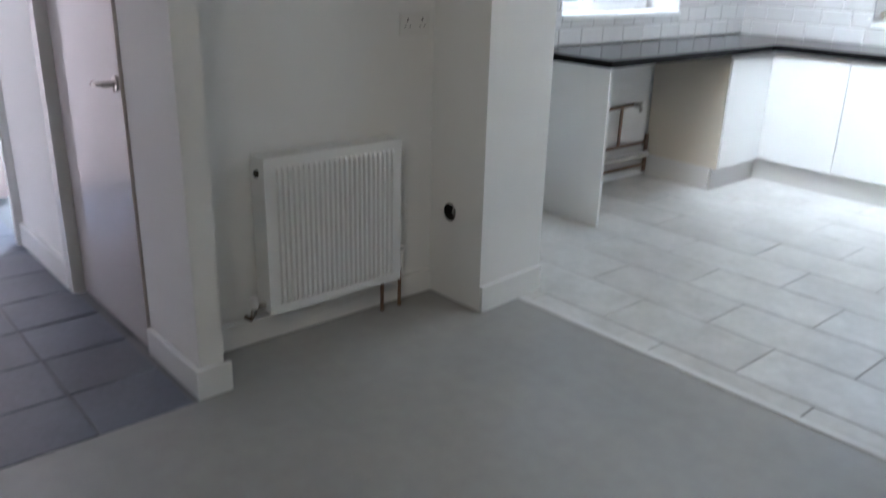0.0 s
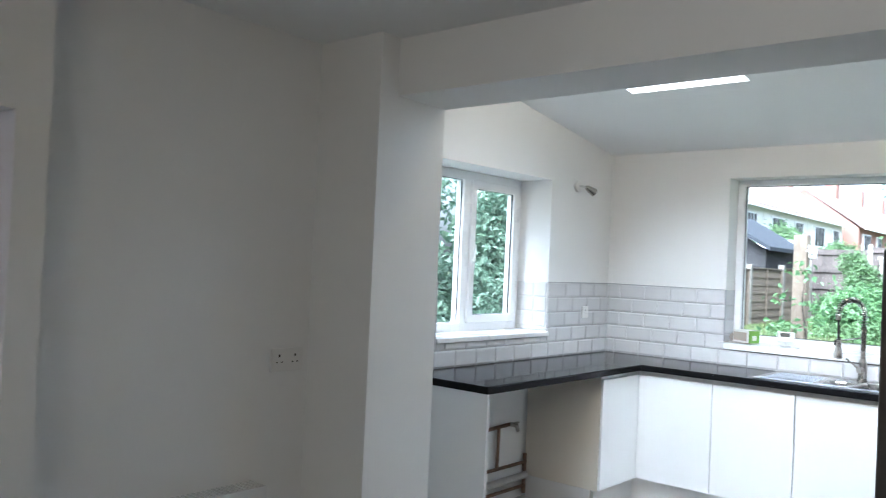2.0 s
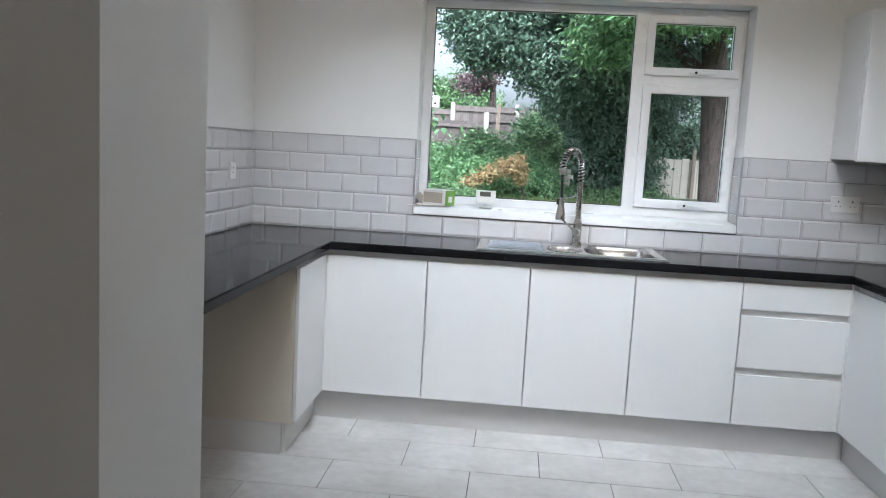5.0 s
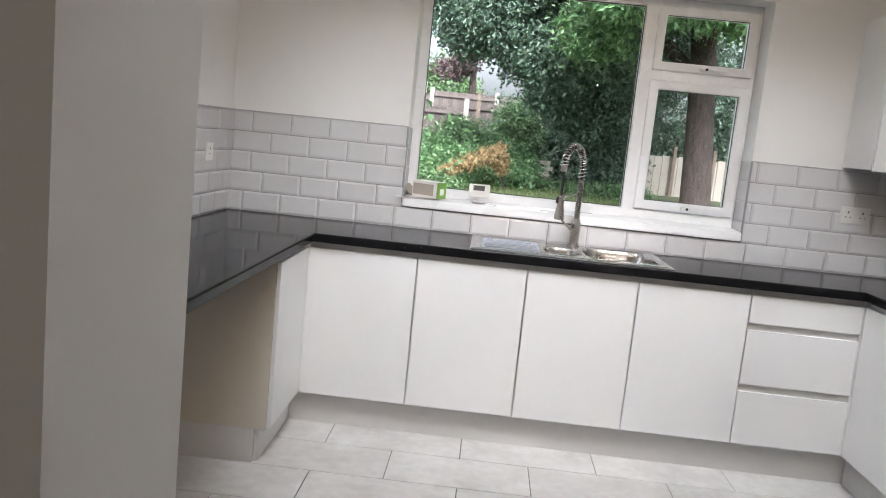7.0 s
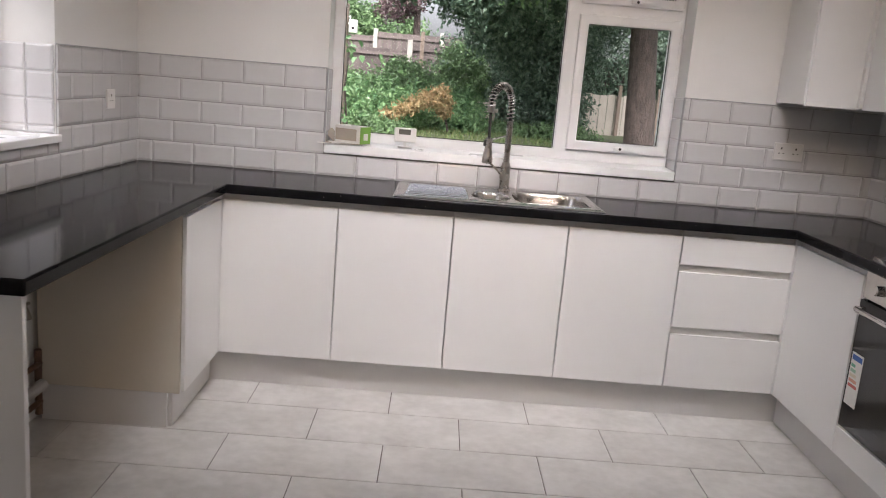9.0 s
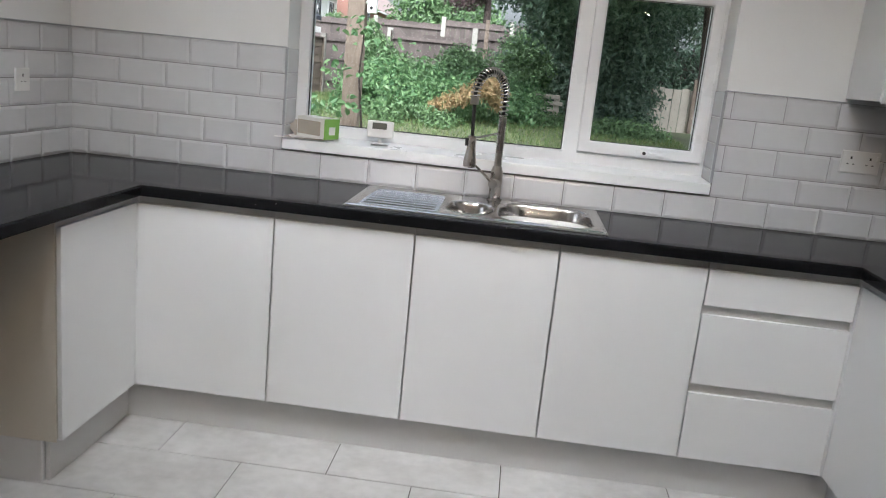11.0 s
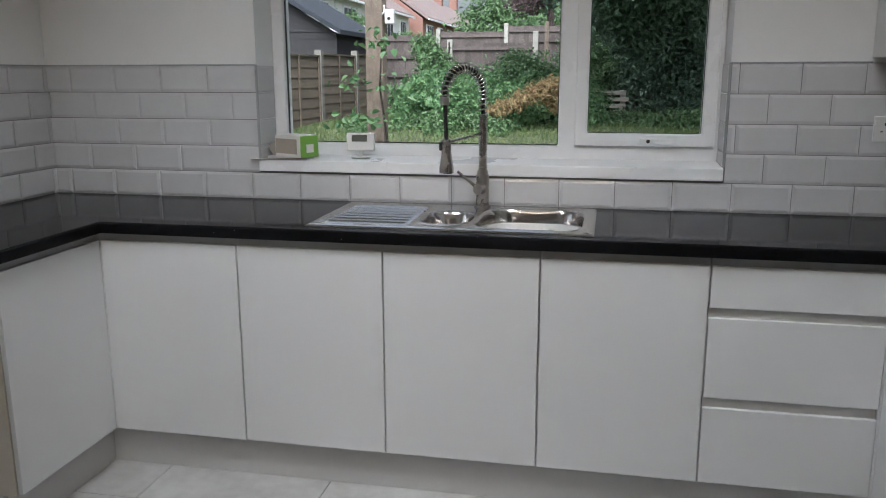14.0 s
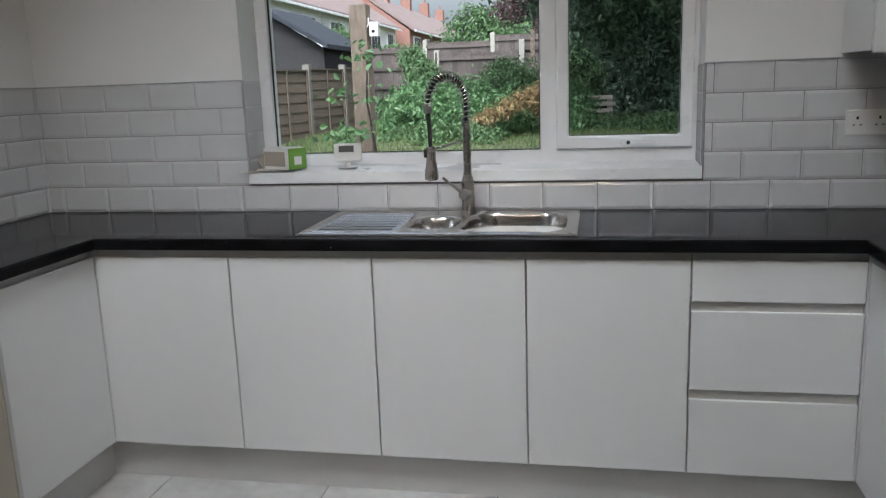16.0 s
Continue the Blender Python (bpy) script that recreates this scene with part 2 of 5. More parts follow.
BRICK = mat("red_brick", (0.31, 0.165, 0.13), (0.22, 0.12, 0.095), 4, 30, 0.9, bump=0.3)
RENDER = mat("white_render", (0.80, 0.79, 0.77), (0.74, 0.73, 0.71), 1.5, 60, 0.9, bump=0.2)
ROOF = mat("red_brown_roof_tile", (0.26, 0.20, 0.185), (0.19, 0.145, 0.135), 3, 20, 0.85, bump=0.4)
SHEETROOF = mat("pale_sheet_roof", (0.60, 0.60, 0.60), (0.52, 0.52, 0.52), 3, 50, 0.6, bump=0.1)
GREENBOX = mat("green_card_box", (0.20, 0.42, 0.06), (0.17, 0.36, 0.05), 9, 120, 0.5, bump=0.05)
CARD = mat("grey_card", (0.42, 0.36, 0.30), (0.34, 0.30, 0.25), 12, 120, 0.7, bump=0.05)
PAPER = mat("white_paper", (0.78, 0.77, 0.74), (0.70, 0.68, 0.65), 12, 120, 0.7, bump=0.03)
LCD = mat("grey_display", (0.12, 0.125, 0.11), None, 20, 150, 0.25, bump=0.0)
LEAF_DARK = leafy("dark_tree_leaves", [(0.05, 0.09, 0.06), (0.095, 0.15, 0.10), (0.14, 0.205, 0.135)], 0.4)
LEAF_TREE = leafy("tree_leaves", [(0.07, 0.125, 0.085), (0.12, 0.19, 0.13), (0.19, 0.27, 0.19)], 0.38)
LEAF_MID = leafy("bush_leaves", [(0.065, 0.12, 0.05), (0.11, 0.19, 0.08), (0.16, 0.26, 0.11)], 0.45)
LEAF_BRIGHT = leafy("bright_plant_leaves", [(0.07, 0.16, 0.065), (0.125, 0.235, 0.095), (0.19, 0.31, 0.135)], 0.45)
LEAF_RED = leafy("purple_tree_leaves", [(0.08, 0.045, 0.055), (0.13, 0.08, 0.085), (0.10, 0.09, 0.075)], 0.45)
LEAF_DRY = leafy("withered_brown_leaves", [(0.27, 0.18, 0.09), (0.38, 0.27, 0.14), (0.22, 0.20, 0.09)], 0.7)
GRASS = leafy("grass_blades", [(0.06, 0.11, 0.03), (0.10, 0.16, 0.045), (0.20, 0.21, 0.09)], 0.6)

# ---- the setting ----
BACKWIN = (0.922, 2.672, 1.045, 2.213)
SIDEWIN = (-2.03, -0.85, 1.085, 2.14)
RX = 3.66
wall_back = structure("wall_back", cells([-0.3, 0.922, 2.672, RX + 0.3], [-0.3, 1.045, 2.213, 3.3], holes(BACKWIN), 0.0, 0.28, along_x), PLASTER, "smooth white painted kitchen wall with a wide window opening", "wall")
wall_left = structure("wall_left", cells([-3.18, -2.03, -0.85, 0.0], [-0.3, 1.085, 2.14, 3.3], holes(SIDEWIN), -0.3, 0.0, along_y), PLASTER, "smooth white painted kitchen side wall with a window opening", "wall")
structure("wall_right", box(RX, RX + 0.3, -3.18, 0, -0.3, 3.3), PLASTER, "plain white painted kitchen wall behind the oven run", "wall")

SKYLIGHTS = ((0.76, 1.46, -2.25, -1.19), (2.175, 2.875, -2.25, -1.19))


def slope(u, v, w):
    return (u, v, 2.42 - 0.15 * v + w)


structure("ceiling_kitchen", cells([0.0, 0.76, 1.46, 2.175, 2.875, RX], [-3.18, -2.25, -1.19, 0.0], holes(*SKYLIGHTS), 0.0, 0.2, slope), CEIL, "white painted sloping kitchen ceiling with two rooflights", "ceiling")

# pier between the rooms, with a round hole left for a wall box
HX, HZ, HR = 0.815, 0.387, 0.038
bm = cells([-0.3, 0.0, HX - 0.05, HX + 0.05, 1.0], [-0.3, HZ - 0.05, HZ + 0.05, 3.3], holes((HX - 0.05, HX + 0.05, HZ - 0.05, HZ + 0.05)), -3.57, -3.18, along_x)
box(HX - 0.05, HX + 0.05, -3.25, -3.18, HZ - 0.05, HZ + 0.05, 0, bm)
N = 32
sq, ci = [], []
for k in range(N):
    a = 2 * math.pi * k / N
    c, s = math.cos(a), math.sin(a)
    f = 0.05 / max(abs(c), abs(s))
    sq.append(bm.verts.new((HX + f * c, -3.57, HZ + f * s)))
    ci.append(bm.verts.new((HX + HR * c, -3.57, HZ + HR * s)))
for k in range(N):
    j = (k + 1) % N
    bm.faces.new((sq[k], sq[j], ci[j], ci[k]))
for v in bm.verts:
    if v.co.x > 0.99:
        v.co.x = 1.015 if v.co.y < -3.4 else 0.985
pier = structure("wall_pier", bm, PLASTER, "white plastered pier between kitchen and dining room with an empty round cable hole", "wall")
# near-black sleeve paints the shade inside the hole over the pale plaster
lining = tube([(HX, -3.5685, HZ), (HX, -3.26, HZ)], HR, sides=32)
bmesh.ops.delete(lining, geom=[f for f in lining.faces if len(f.verts) > 4 and f.calc_center_median().y < -3.5], context="FACES")
part("hole_shade_lining", lining, DARK, pier, "inside of the round hole with its shade painted near-black")
part("cable", tube([(HX - 0.012, -3.52, HZ + 0.034), (HX - 0.004, -3.55, HZ - 0.002), (HX + 0.008, -3.535, HZ - 0.034)], 0.0035), WASTE, pier, "grey cable end")
structure("beam", box(0.975, 4.4, -3.47, -3.18, 2.13, 3.3, 0.003), PLASTER, "white painted boxed-in beam over the wide opening", "beam")
structure("wall_return", box(RX, 4.4, -3.47, -3.18, -0.3, 2.13), PLASTER, "plain white painted wall return", "wall")

# dining room
DX = 0.69
structure("wall_dining_left", box(DX - 0.12, DX, -4.68, -3.57, -0.3, 2.6), PLASTER, "white painted dining room wall behind the radiator", "wall")
structure("wall_nib", cells([-7.2, -5.78, -4.765, -4.68], [-0.3, 1.86, 2.6], holes((-5.78, -4.765, -0.31, 1.86)), 0.54, 0.95, along_y), PLASTER, "white painted wall with a doorway to the hall", "wall")
structure("wall_dining_right", box(4.4, 4.6, -7.2, -3.18, -0.3, 2.6), PLASTER, "plain white painted dining room wall", "wall")
structure("wall_dining_rear", box(0.4, 4.6, -7.4, -7.2, -0.3, 2.6), PLASTER, "plain white painted dining room end wall", "wall")
structure("ceiling_dining", box(0.5, 4.5, -7.3, -3.47, 2.34, 2.55), CEIL, "flat white painted dining room ceiling", "ceiling")
structure("floor_dining", box(0.97, 4.5, -7.3, -3.335, -0.12, 0.0), SCREED, "pale grey smooth floor sheet with faint stains", "floor")
structure("floor_alcove", box(0.6, 0.97, -4.78, -3.335, -0.12, 0.0), SCREED, "pale grey smooth floor sheet below the radiator", "floor")
structure("floor_strip", box(1.001, 3.66, -3.337, -3.30, -0.1, 0.005, 0.002), PLINTH, "pale metal threshold strip between two floors", "floor strip")

# hall
structure("wall_hall_door", cells([-0.95, -0.19, 0.535], [-0.3, 1.9, 2.6], holes((-0.19, 0.535, -0.31, 1.9)), -4.80, -4.70, along_x), PLASTER, "white painted hall wall with a door opening", "wall")
structure("wall_hall_far", box(-2.0, 0.54, -6.0, -5.85, -0.3, 2.6), PINK, "pinkish painted hall wall opposite the door", "wall")
structure("wall_hall_end", box(-2.05, -1.9, -6.0, -4.4, -0.3, 2.6), PINK, "pinkish painted end wall of the hall", "wall")
structure("wall_porch", cells([-1.9, -1.84, -1.02, -0.95], [-0.3, 2.02, 2.6], holes((-1.84, -1.02, -0.31, 2.02)), -4.62, -4.47, along_x), PLASTER, "white painted wall round the side entrance", "wall")
structure("wall_behind_door", box(-0.95, 0.56, -4.5, -4.4, -0.3, 2.6), PLASTER, "plain white wall behind the closed door", "wall")
structure("ceiling_hall", box(-2.05, 0.54, -6.0, -4.4, 2.345, 2.5), CEIL, "flat white painted hall ceiling", "ceiling")
part("skirting", box(-1.9, 0.54, -5.85, -5.832, 0.0, 0.13, 0.005), GLOSSWHITE, bpy.data.objects["wall_hall_far"], "white gloss skirting")
hall_floor = structure("floor_hall", box(-2.05, 0.97, -6.0, -4.4, -0.12, -0.006), SLATEGROUT, "dark blue-grey slate tiled hall floor", "floor")
kitchen_floor = structure("floor", box(-0.1, RX + 0.1, -3.337, 0.1, -0.12, -0.004), FLOORGROUT, "pale stone-look tiled kitchen floor laid in half bond", "floor")


def skirting(name, bm, label):
    return structure(name, bm, GLOSSWHITE, label, "skirting board")


bm = box(0.545, 0.95, -4.783, -4.765, 0.0, 0.105, 0.004)
skirting("baseboard_1", bm, "white gloss skirting board in the doorway reveal")
skirting("baseboard_2", box(0.95, 0.97, -4.785, -4.66, 0.0, 0.108, 0.005), "white gloss skirting return round the wall end")
bm = box(1.0, 1.017, -3.57, -3.18, 0.0, 0.115, 0.004)
for v in bm.verts:
    v.co.x += 0.015 if v.co.y < -3.4 else -0.015
skirting("baseboard_3", bm, "white gloss skirting board along the pier")
structure("wall_foot", box(DX, DX + 0.014, -4.68, -3.57, 0.0, 0.10, 0.003), PLASTER, "painted skirting below the radiator", "skirting board")

# ---- windows and doors ----


def bar_frame(name, x0, x1, z0, z1, y0, y1, w, parent, bevel=0.006, material=None, to=along_x):
    """A rectangular frame of bars of width w round x0..x1, z0..z1."""
    bm = cells([x0, x0 + w, x1 - w, x1], [z0, z0 + w, z1 - w, z1], holes((x0 + w, x1 - w, z0 + w, z1 - w)), y0, y1, to)
    ob = part(name, bm, material or UPVC, parent)
    b = ob.modifiers.new("round", "BEVEL")
    b.width, b.segments, b.limit_method = bevel, 2, "ANGLE"
    return ob


def sheet(name, u0, u1, v0, v1, w0, w1, parent, to=along_x, material=None):
    ob = part(name, cells([u0, u1], [v0, v1], lambda u, v: True, w0, w1, to), material or GLASS, parent)
    ob.visible_shadow = False
    return ob


def gasket(u0, u1, v0, v1, w0, w1, parent, to=along_x, t=0.002):
    return part("gasket", cells([u0, u0 + t, u1 - t, u1], [v0, v0 + t, v1 - t, v1], holes((u0 + t, u1 - t, v0 + t, v1 - t)), w0, w1, to), RUBBER, parent, "thin black gasket")


def window_handle(x, y, z, parent):
    h = part("handle", box(x - 0.028, x + 0.028, y - 0.020, y, z - 0.009, z + 0.009, 0.004), UPVC, parent, "white and chrome window handle")
    part("lock_button", tube([(x + 0.004, y - 0.026, z), (x + 0.004, y - 0.018, z)], 0.007), RUBBER, h, "black lock button")
    part("lever", box(x + 0.024, x + 0.105, y - 0.028, y - 0.016, z - 0.007, z + 0.006, 0.004), UPVC, h)


FY0, FY1 = 0.16, 0.23
win = tagged(new("window_1"), "wide white uPVC kitchen window with a fixed pane and two hinged lights", "window", "", "structure")
win.location = (1.78, 0.16, 1.045)
outer = cells([0.922, 0.974, 2.078, 2.146, 2.648, 2.672], [1.045, 1.122, 1.795, 1.855, 2.170, 2.213],
              holes((0.974, 2.078, 1.122, 2.170), (2.146, 2.648, 1.122, 1.795), (2.146, 2.648, 1.855, 2.170)), FY0, FY1, along_x)
outer_ob = part("window_frame", outer, UPVC, win)
outer_ob.modifiers.new("round", "BEVEL").width = 0.005
bar_frame("sash", 2.141, 2.653, 1.126, 1.80, FY0 - 0.018, FY0 + 0.045, 0.048, win)
bar_frame("sash", 2.141, 2.653, 1.85, 2.175, FY0 - 0.018, FY0 + 0.045, 0.045, win)
sheet("pane", 0.969, 2.083, 1.117, 2.175, FY0 + 0.03, FY0 + 0.036, win)
sheet("pane", 2.185, 2.609, 1.170, 1.756, FY0 + 0.01, FY0 + 0.016, win)
sheet("pane", 2.183, 2.611, 1.892, 2.133, FY0 + 0.01, FY0 + 0.016, win)
gasket(0.974, 2.078, 1.122, 2.170, FY0 + 0.020, FY0 + 0.029, win, t=0.004)
gasket(2.189, 2.605, 1.174, 1.752, FY0 - 0.004, FY0 + 0.009, win)
gasket(2.186, 2.608, 1.895, 2.130, FY0 - 0.004, FY0 + 0.009, win)
window_handle(2.41, FY0 - 0.018, 1.147, win)
window_handle(2.41, FY0 - 0.018, 1.871, win)
board = box(0.924, 2.670, -0.022, 0.158, 1.0215, 1.066, 0.005)
for v in board.verts:
    if v.co.z > 1.05:
        v.co.z += 0.05 * max(v.co.y, 0.0)
tagged(part("window_sill_board", board, UPVC), "white uPVC inner window board below the kitchen window", "window sill", "", "structure")
structure("window_reveal_strip", box(2.665, 2.674, -0.012, 0.0, 1.07, 1.43, 0.002), TILETRIM, "grey edge trim along the tiles beside the window", "tile trim")
structure("window_reveal_strip", box(0.920, 0.928, -0.012, 0.0, 1.07, 1.43, 0.002), TILETRIM, "grey edge trim along the tiles beside the window", "tile trim")

side = tagged(new("window_2"), "white uPVC side window with a fixed pane and a casement", "window", "", "structure")
side.location = (-0.25, -1.44, 1.085)
SX0, SX1 = -0.325, -0.255
fr = part("window_frame", cells([-2.03, -1.97, -1.50, -1.43, -0.91, -0.85], [1.085, 1.145, 2.08, 2.14], holes((-1.97, -1.50, 1.145, 2.08), (-1.43, -0.91, 1.145, 2.08)), SX0, SX1, along_y), UPVC, side)
fr.modifiers.new("round", "BEVEL").width = 0.005
bar_frame("sash", -1.435, -0.905, 1.14, 2.085, SX1 - 0.045, SX1 + 0.018, 0.055, side, to=along_y)
sheet("pane", -1.975, -1.495, 1.14, 2.085, SX1 - 0.036, SX1 - 0.03, side, along_y)
sheet("pane", -1.383, -0.957, 1.192, 2.033, SX1 - 0.016, SX1 - 0.01, side, along_y)
gasket(-1.97, -1.50, 1.145, 2.08, SX1 - 0.029, SX1 - 0.018, side, along_y)
gasket(-1.38, -0.96, 1.195, 2.03, SX1 - 0.009, SX1 + 0.006, side, along_y)
hd = part("handle", box(SX1 + 0.018, SX1 + 0.034, -1.422, -1.398, 1.50, 1.56, 0.004), UPVC, side, "white casement handle")
part("lever", box(SX1 + 0.034, SX1 + 0.046, -1.416, -1.402, 1.545, 1.66, 0.004), UPVC, hd)
tagged(part("window_sill_board", box(-0.26, 0.022, -2.03, -0.845, 1.058, 1.088, 0.005), UPVC), "white uPVC inner window board below the side window", "window sill", "", "structure")

ROOFLIGHT = 0.8
for k, (a, b, c, d) in enumerate(SKYLIGHTS):
    w = tagged(new("rooflight"), "flush rooflight with a white lining in the sloping ceiling", "rooflight", "rooflights in the kitchen ceiling", "structure")
    w.location = slope((a + b) / 2, (c + d) / 2, 0.2)
    part("frame", cells([a, a + 0.03, b - 0.03, b], [c, c + 0.03, d - 0.03, d], holes((a + 0.03, b - 0.03, c + 0.03, d - 0.03)), 0.13, 0.24, slope), UPVC, w)
    sheet("pane", a + 0.025, b - 0.025, c + 0.025, d - 0.025, 0.18, 0.186, w, slope)
    day = new("rooflight_daylight", bpy.data.lights.new("rooflight_daylight", "AREA"))
    day.data.shape, day.data.size, day.data.size_y, day.data.energy, day.data.color = "RECTANGLE", 0.60, 0.88, ROOFLIGHT, (0.94, 0.97, 1.0)
    day.matrix_world = Matrix.Translation(slope((a + b) / 2, (c + d) / 2, 0.225)) @ pose(0, 0, 0, -8.53, 0, 0)

day = new("side_window_daylight", bpy.data.lights.new("side_window_daylight", "AREA"))
day.data.shape, day.data.size, day.data.size_y, day.data.energy, day.data.color = "RECTANGLE", 1.1, 0.5, 2.0, (0.93, 0.97, 1.0)
day.matrix_world = look((-0.66, -1.5, 2.52), (0.1, -1.2, 1.3))

# hall doors
door = tagged(new("door_1"), "closed flush white gloss door in the hall", "door", "", "structure")
door.location = (0.155, -4.80, 0)
# white leaf toned pinkish grey: the hall wall's reflection is painted in
part("door_leaf", box(-0.165, 0.533, -4.775, -4.735, 0.012, 1.868, 0.003), mat("gloss_door_pink_reflection", (0.58, 0.545, 0.535), (0.55, 0.515, 0.505), 2, 70, 0.09, bump=0.01, coat=0.4, spec=0.8), door)
rose = part("door_handle", tube([(0.50, -4.775, 0.975), (0.50, -4.783, 0.975)], 0.026, sides=20), NICKEL, door, "satin lever handle", True)
part("lever", tube([(0.50, -4.783, 0.975), (0.50, -4.825, 0.975), (0.49, -4.832, 0.975), (0.44, -4.832, 0.972)], 0.0095), NICKEL, rose, "", True)
bm = cells([-0.25, -0.185, 0.534], [0.0, 1.885, 1.945], holes((-0.185, 0.534, -0.1, 1.885)), -4.818, -4.74, along_x)
part("architrave", bm, GLOSSWHITE, door, "white gloss door surround")
skirting("baseboard_4", box(-0.95, -0.25, -4.822, -4.80, 0.0, 0.12, 0.004), "white gloss skirting board in the hall")
front = tagged(new("door_2"), "glazed white entrance door letting in bright daylight", "door", "", "structure")
front.location = (-1.43, -4.55, 0)
bar_frame("door_frame", -1.838, -1.022, 0.0, 2.018, -4.58, -4.51, 0.09, front)
sheet("pane", -1.753, -1.107, 0.085, 1.933, -4.548, -4.542, front)
day = new("entrance_daylight", bpy.data.lights.new("entrance_daylight", "AREA"))
day.data.shape, day.data.size, day.data.size_y, day.data.energy, day.data.color = "RECTANGLE", 0.62, 1.8, 4.8, (0.93, 0.96, 1.0)
day.matrix_world = Matrix.Translation((-1.43, -4.50, 1.0)) @ pose(0, 0, 0, -90, 0, 0)
part("jamb", box(-0.99, -0.95, -4.84, -4.55, 0.0, 2.345, 0.004), GLOSSWHITE, front, "white gloss porch jamb")

# ---- fitted kitchen ----
DF, TOPZ = 0.58, 0.87


def door_front(bm_args, parent, name="door"):
    return part(name, box(*bm_args, 0.0025), CABINET, parent)


def base_unit(x0, x1):
    """A base unit of the back run with a handle-free door below a recessed grip profile."""
    u = thing("base_cabinet", ((x0 + x1) / 2, -0.3, 0.15), "white handle-free base cabinet under the black worktop", "cabinet", "base cabinets of the back run")
    part("body", box(x0 + 0.001, x1 - 0.001, -0.535, -0.02, 0.15, TOPZ - 0.002), CABINET, u)
    part("grip_profile", box(x0 + 0.001, x1 - 0.001, -0.562, -0.5345, 0.836, TOPZ - 0.004), RAIL, u, "pale grey recessed grip profile")
    return u


XD = [0.58, 1.08, 1.58, 2.08, 2.58, 3.075]
for i in range(4):
    u = base_unit(XD[i], XD[i + 1])
    door_front((XD[i] + 0.0025, XD[i + 1] - 0.0025, -DF, -0.5635, 0.152, 0.842), u)
u = thing("drawer_cabinet", (2.83, -0.3, 0.15), "white handle-free cabinet with three drawers and grey grip profiles", "cabinet", "base cabinets of the back run")
part("body", box(2.581, 3.074, -0.535, -0.02, 0.15, TOPZ - 0.002), CABINET, u)
for a, b in ((0.715, 0.842), (0.432, 0.683), (0.152, 0.398)):
    door_front((2.5825, 3.0725, -DF, -0.5635, a, b), u, "drawer_front")
for a, b in ((0.836, 0.866), (0.677, 0.721), (0.392, 0.438)):
    part("grip_profile", box(2.5825, 3.0725, -0.563, -0.5345, a, b), RAIL, u, "pale grey recessed grip profile")

for x0, x1 in ((0.557, 0.5815), (3.0745, 3.104)):
    tagged(part("corner_filler", box(x0, x1, -0.579, -0.557, 0.151, TOPZ - 0.002, 0.001), CABINET), "narrow white filler post in the cabinet corner", "filler post", "corner fillers")

# left run: corner unit, appliance gap, end panel
u = thing("base_cabinet", (0.3, -0.85, 0.15), "white handle-free corner cabinet with a bare cream side", "cabinet")
part("body", box(0.02, 0.555, -1.063, -0.5, 0.15, TOPZ - 0.002), CARCASS, u, "cream chipboard carcass side")
part("grip_profile", box(0.5555, 0.562, -1.061, -0.582, 0.836, TOPZ - 0.004), RAIL, u, "pale grey recessed grip profile")
door_front((0.5635, 0.58, -1.063, -0.5835, 0.152, 0.842), u)
part("side_panel", box(0.02, 0.5625, -1.069, -1.0635, 0.145, TOPZ - 0.002, 0.001), CARCASS, u)
e = tagged(part("end_panel", box(0.002, 0.585, -2.275, -2.255, 0.0, TOPZ - 0.001, 0.002), CABINET), "white end panel carrying the worktop beside the appliance gap", "end panel")

# right run with the oven
u = thing("base_cabinet", (3.37, -0.86, 0.15), "white handle-free cabinet beside the oven", "cabinet")
part("body", box(3.105, 3.64, -1.148, -0.5, 0.15, TOPZ - 0.002), CABINET, u)
part("grip_profile", box(3.098, 3.1045, -1.146, -0.582, 0.836, TOPZ - 0.004), RAIL, u, "pale grey recessed grip profile")
door_front((3.08, 3.0965, -1.146, -0.5835, 0.152, 0.842), u)
u = thing("oven_housing", (3.37, -1.45, 0.15), "white cabinet housing the built-in oven", "cabinet")
part("body", box(3.105, 3.64, -1.752, -1.15, 0.15, 0.262), CABINET, u)
part("panel", box(3.08, 3.1045, -1.750, -1.150, 0.152, 0.258, 0.002), CABINET, u)
part("side_panel", box(3.082, 3.64, -1.772, -1.754, 0.0, TOPZ - 0.002, 0.002), CABINET, u)
o = thing("oven", (3.37, -1.45, 0.264), "built-in electric oven with black glass door and steel controls", "oven")
part("body", box(3.105, 3.60, -1.748, -1.154, 0.264, TOPZ - 0.004), RUBBER, o)
part("control_panel", box(3.084, 3.1045, -1.748, -1.152, 0.765, 0.866, 0.002), STEEL, o, "brushed steel control panel")
od = part("oven_door", box(3.082, 3.1045, -1.748, -1.152, 0.266, 0.758, 0.003), OVENGLASS, o, "black glass oven door")
part("door_trim", box(3.0795, 3.0825, -1.748, -1.152, 0.712, 0.757, 0.001), RUBBER, od)
part("door_handle", tube([(3.082, -1.19, 0.728), (3.045, -1.19, 0.728), (3.043, -1.20, 0.728), (3.043, -1.70, 0.728), (3.045, -1.71, 0.728), (3.082, -1.71, 0.728)], 0.010), STEEL, od, "steel bar handle", True)
for y in (-1.27, -1.38, -1.52, -1.63):
    part("knob", tube([(3.084, y, 0.815), (3.060, y, 0.815), (3.056, y, 0.815)], [0.020, 0.018, 0.014], sides=20), STEEL, o, "", True)
st = part("energy_label", box(3.0808, 3.0818, -1.245, -1.165, 0.36, 0.56), PAPER, od, "white energy rating label with coloured bars")
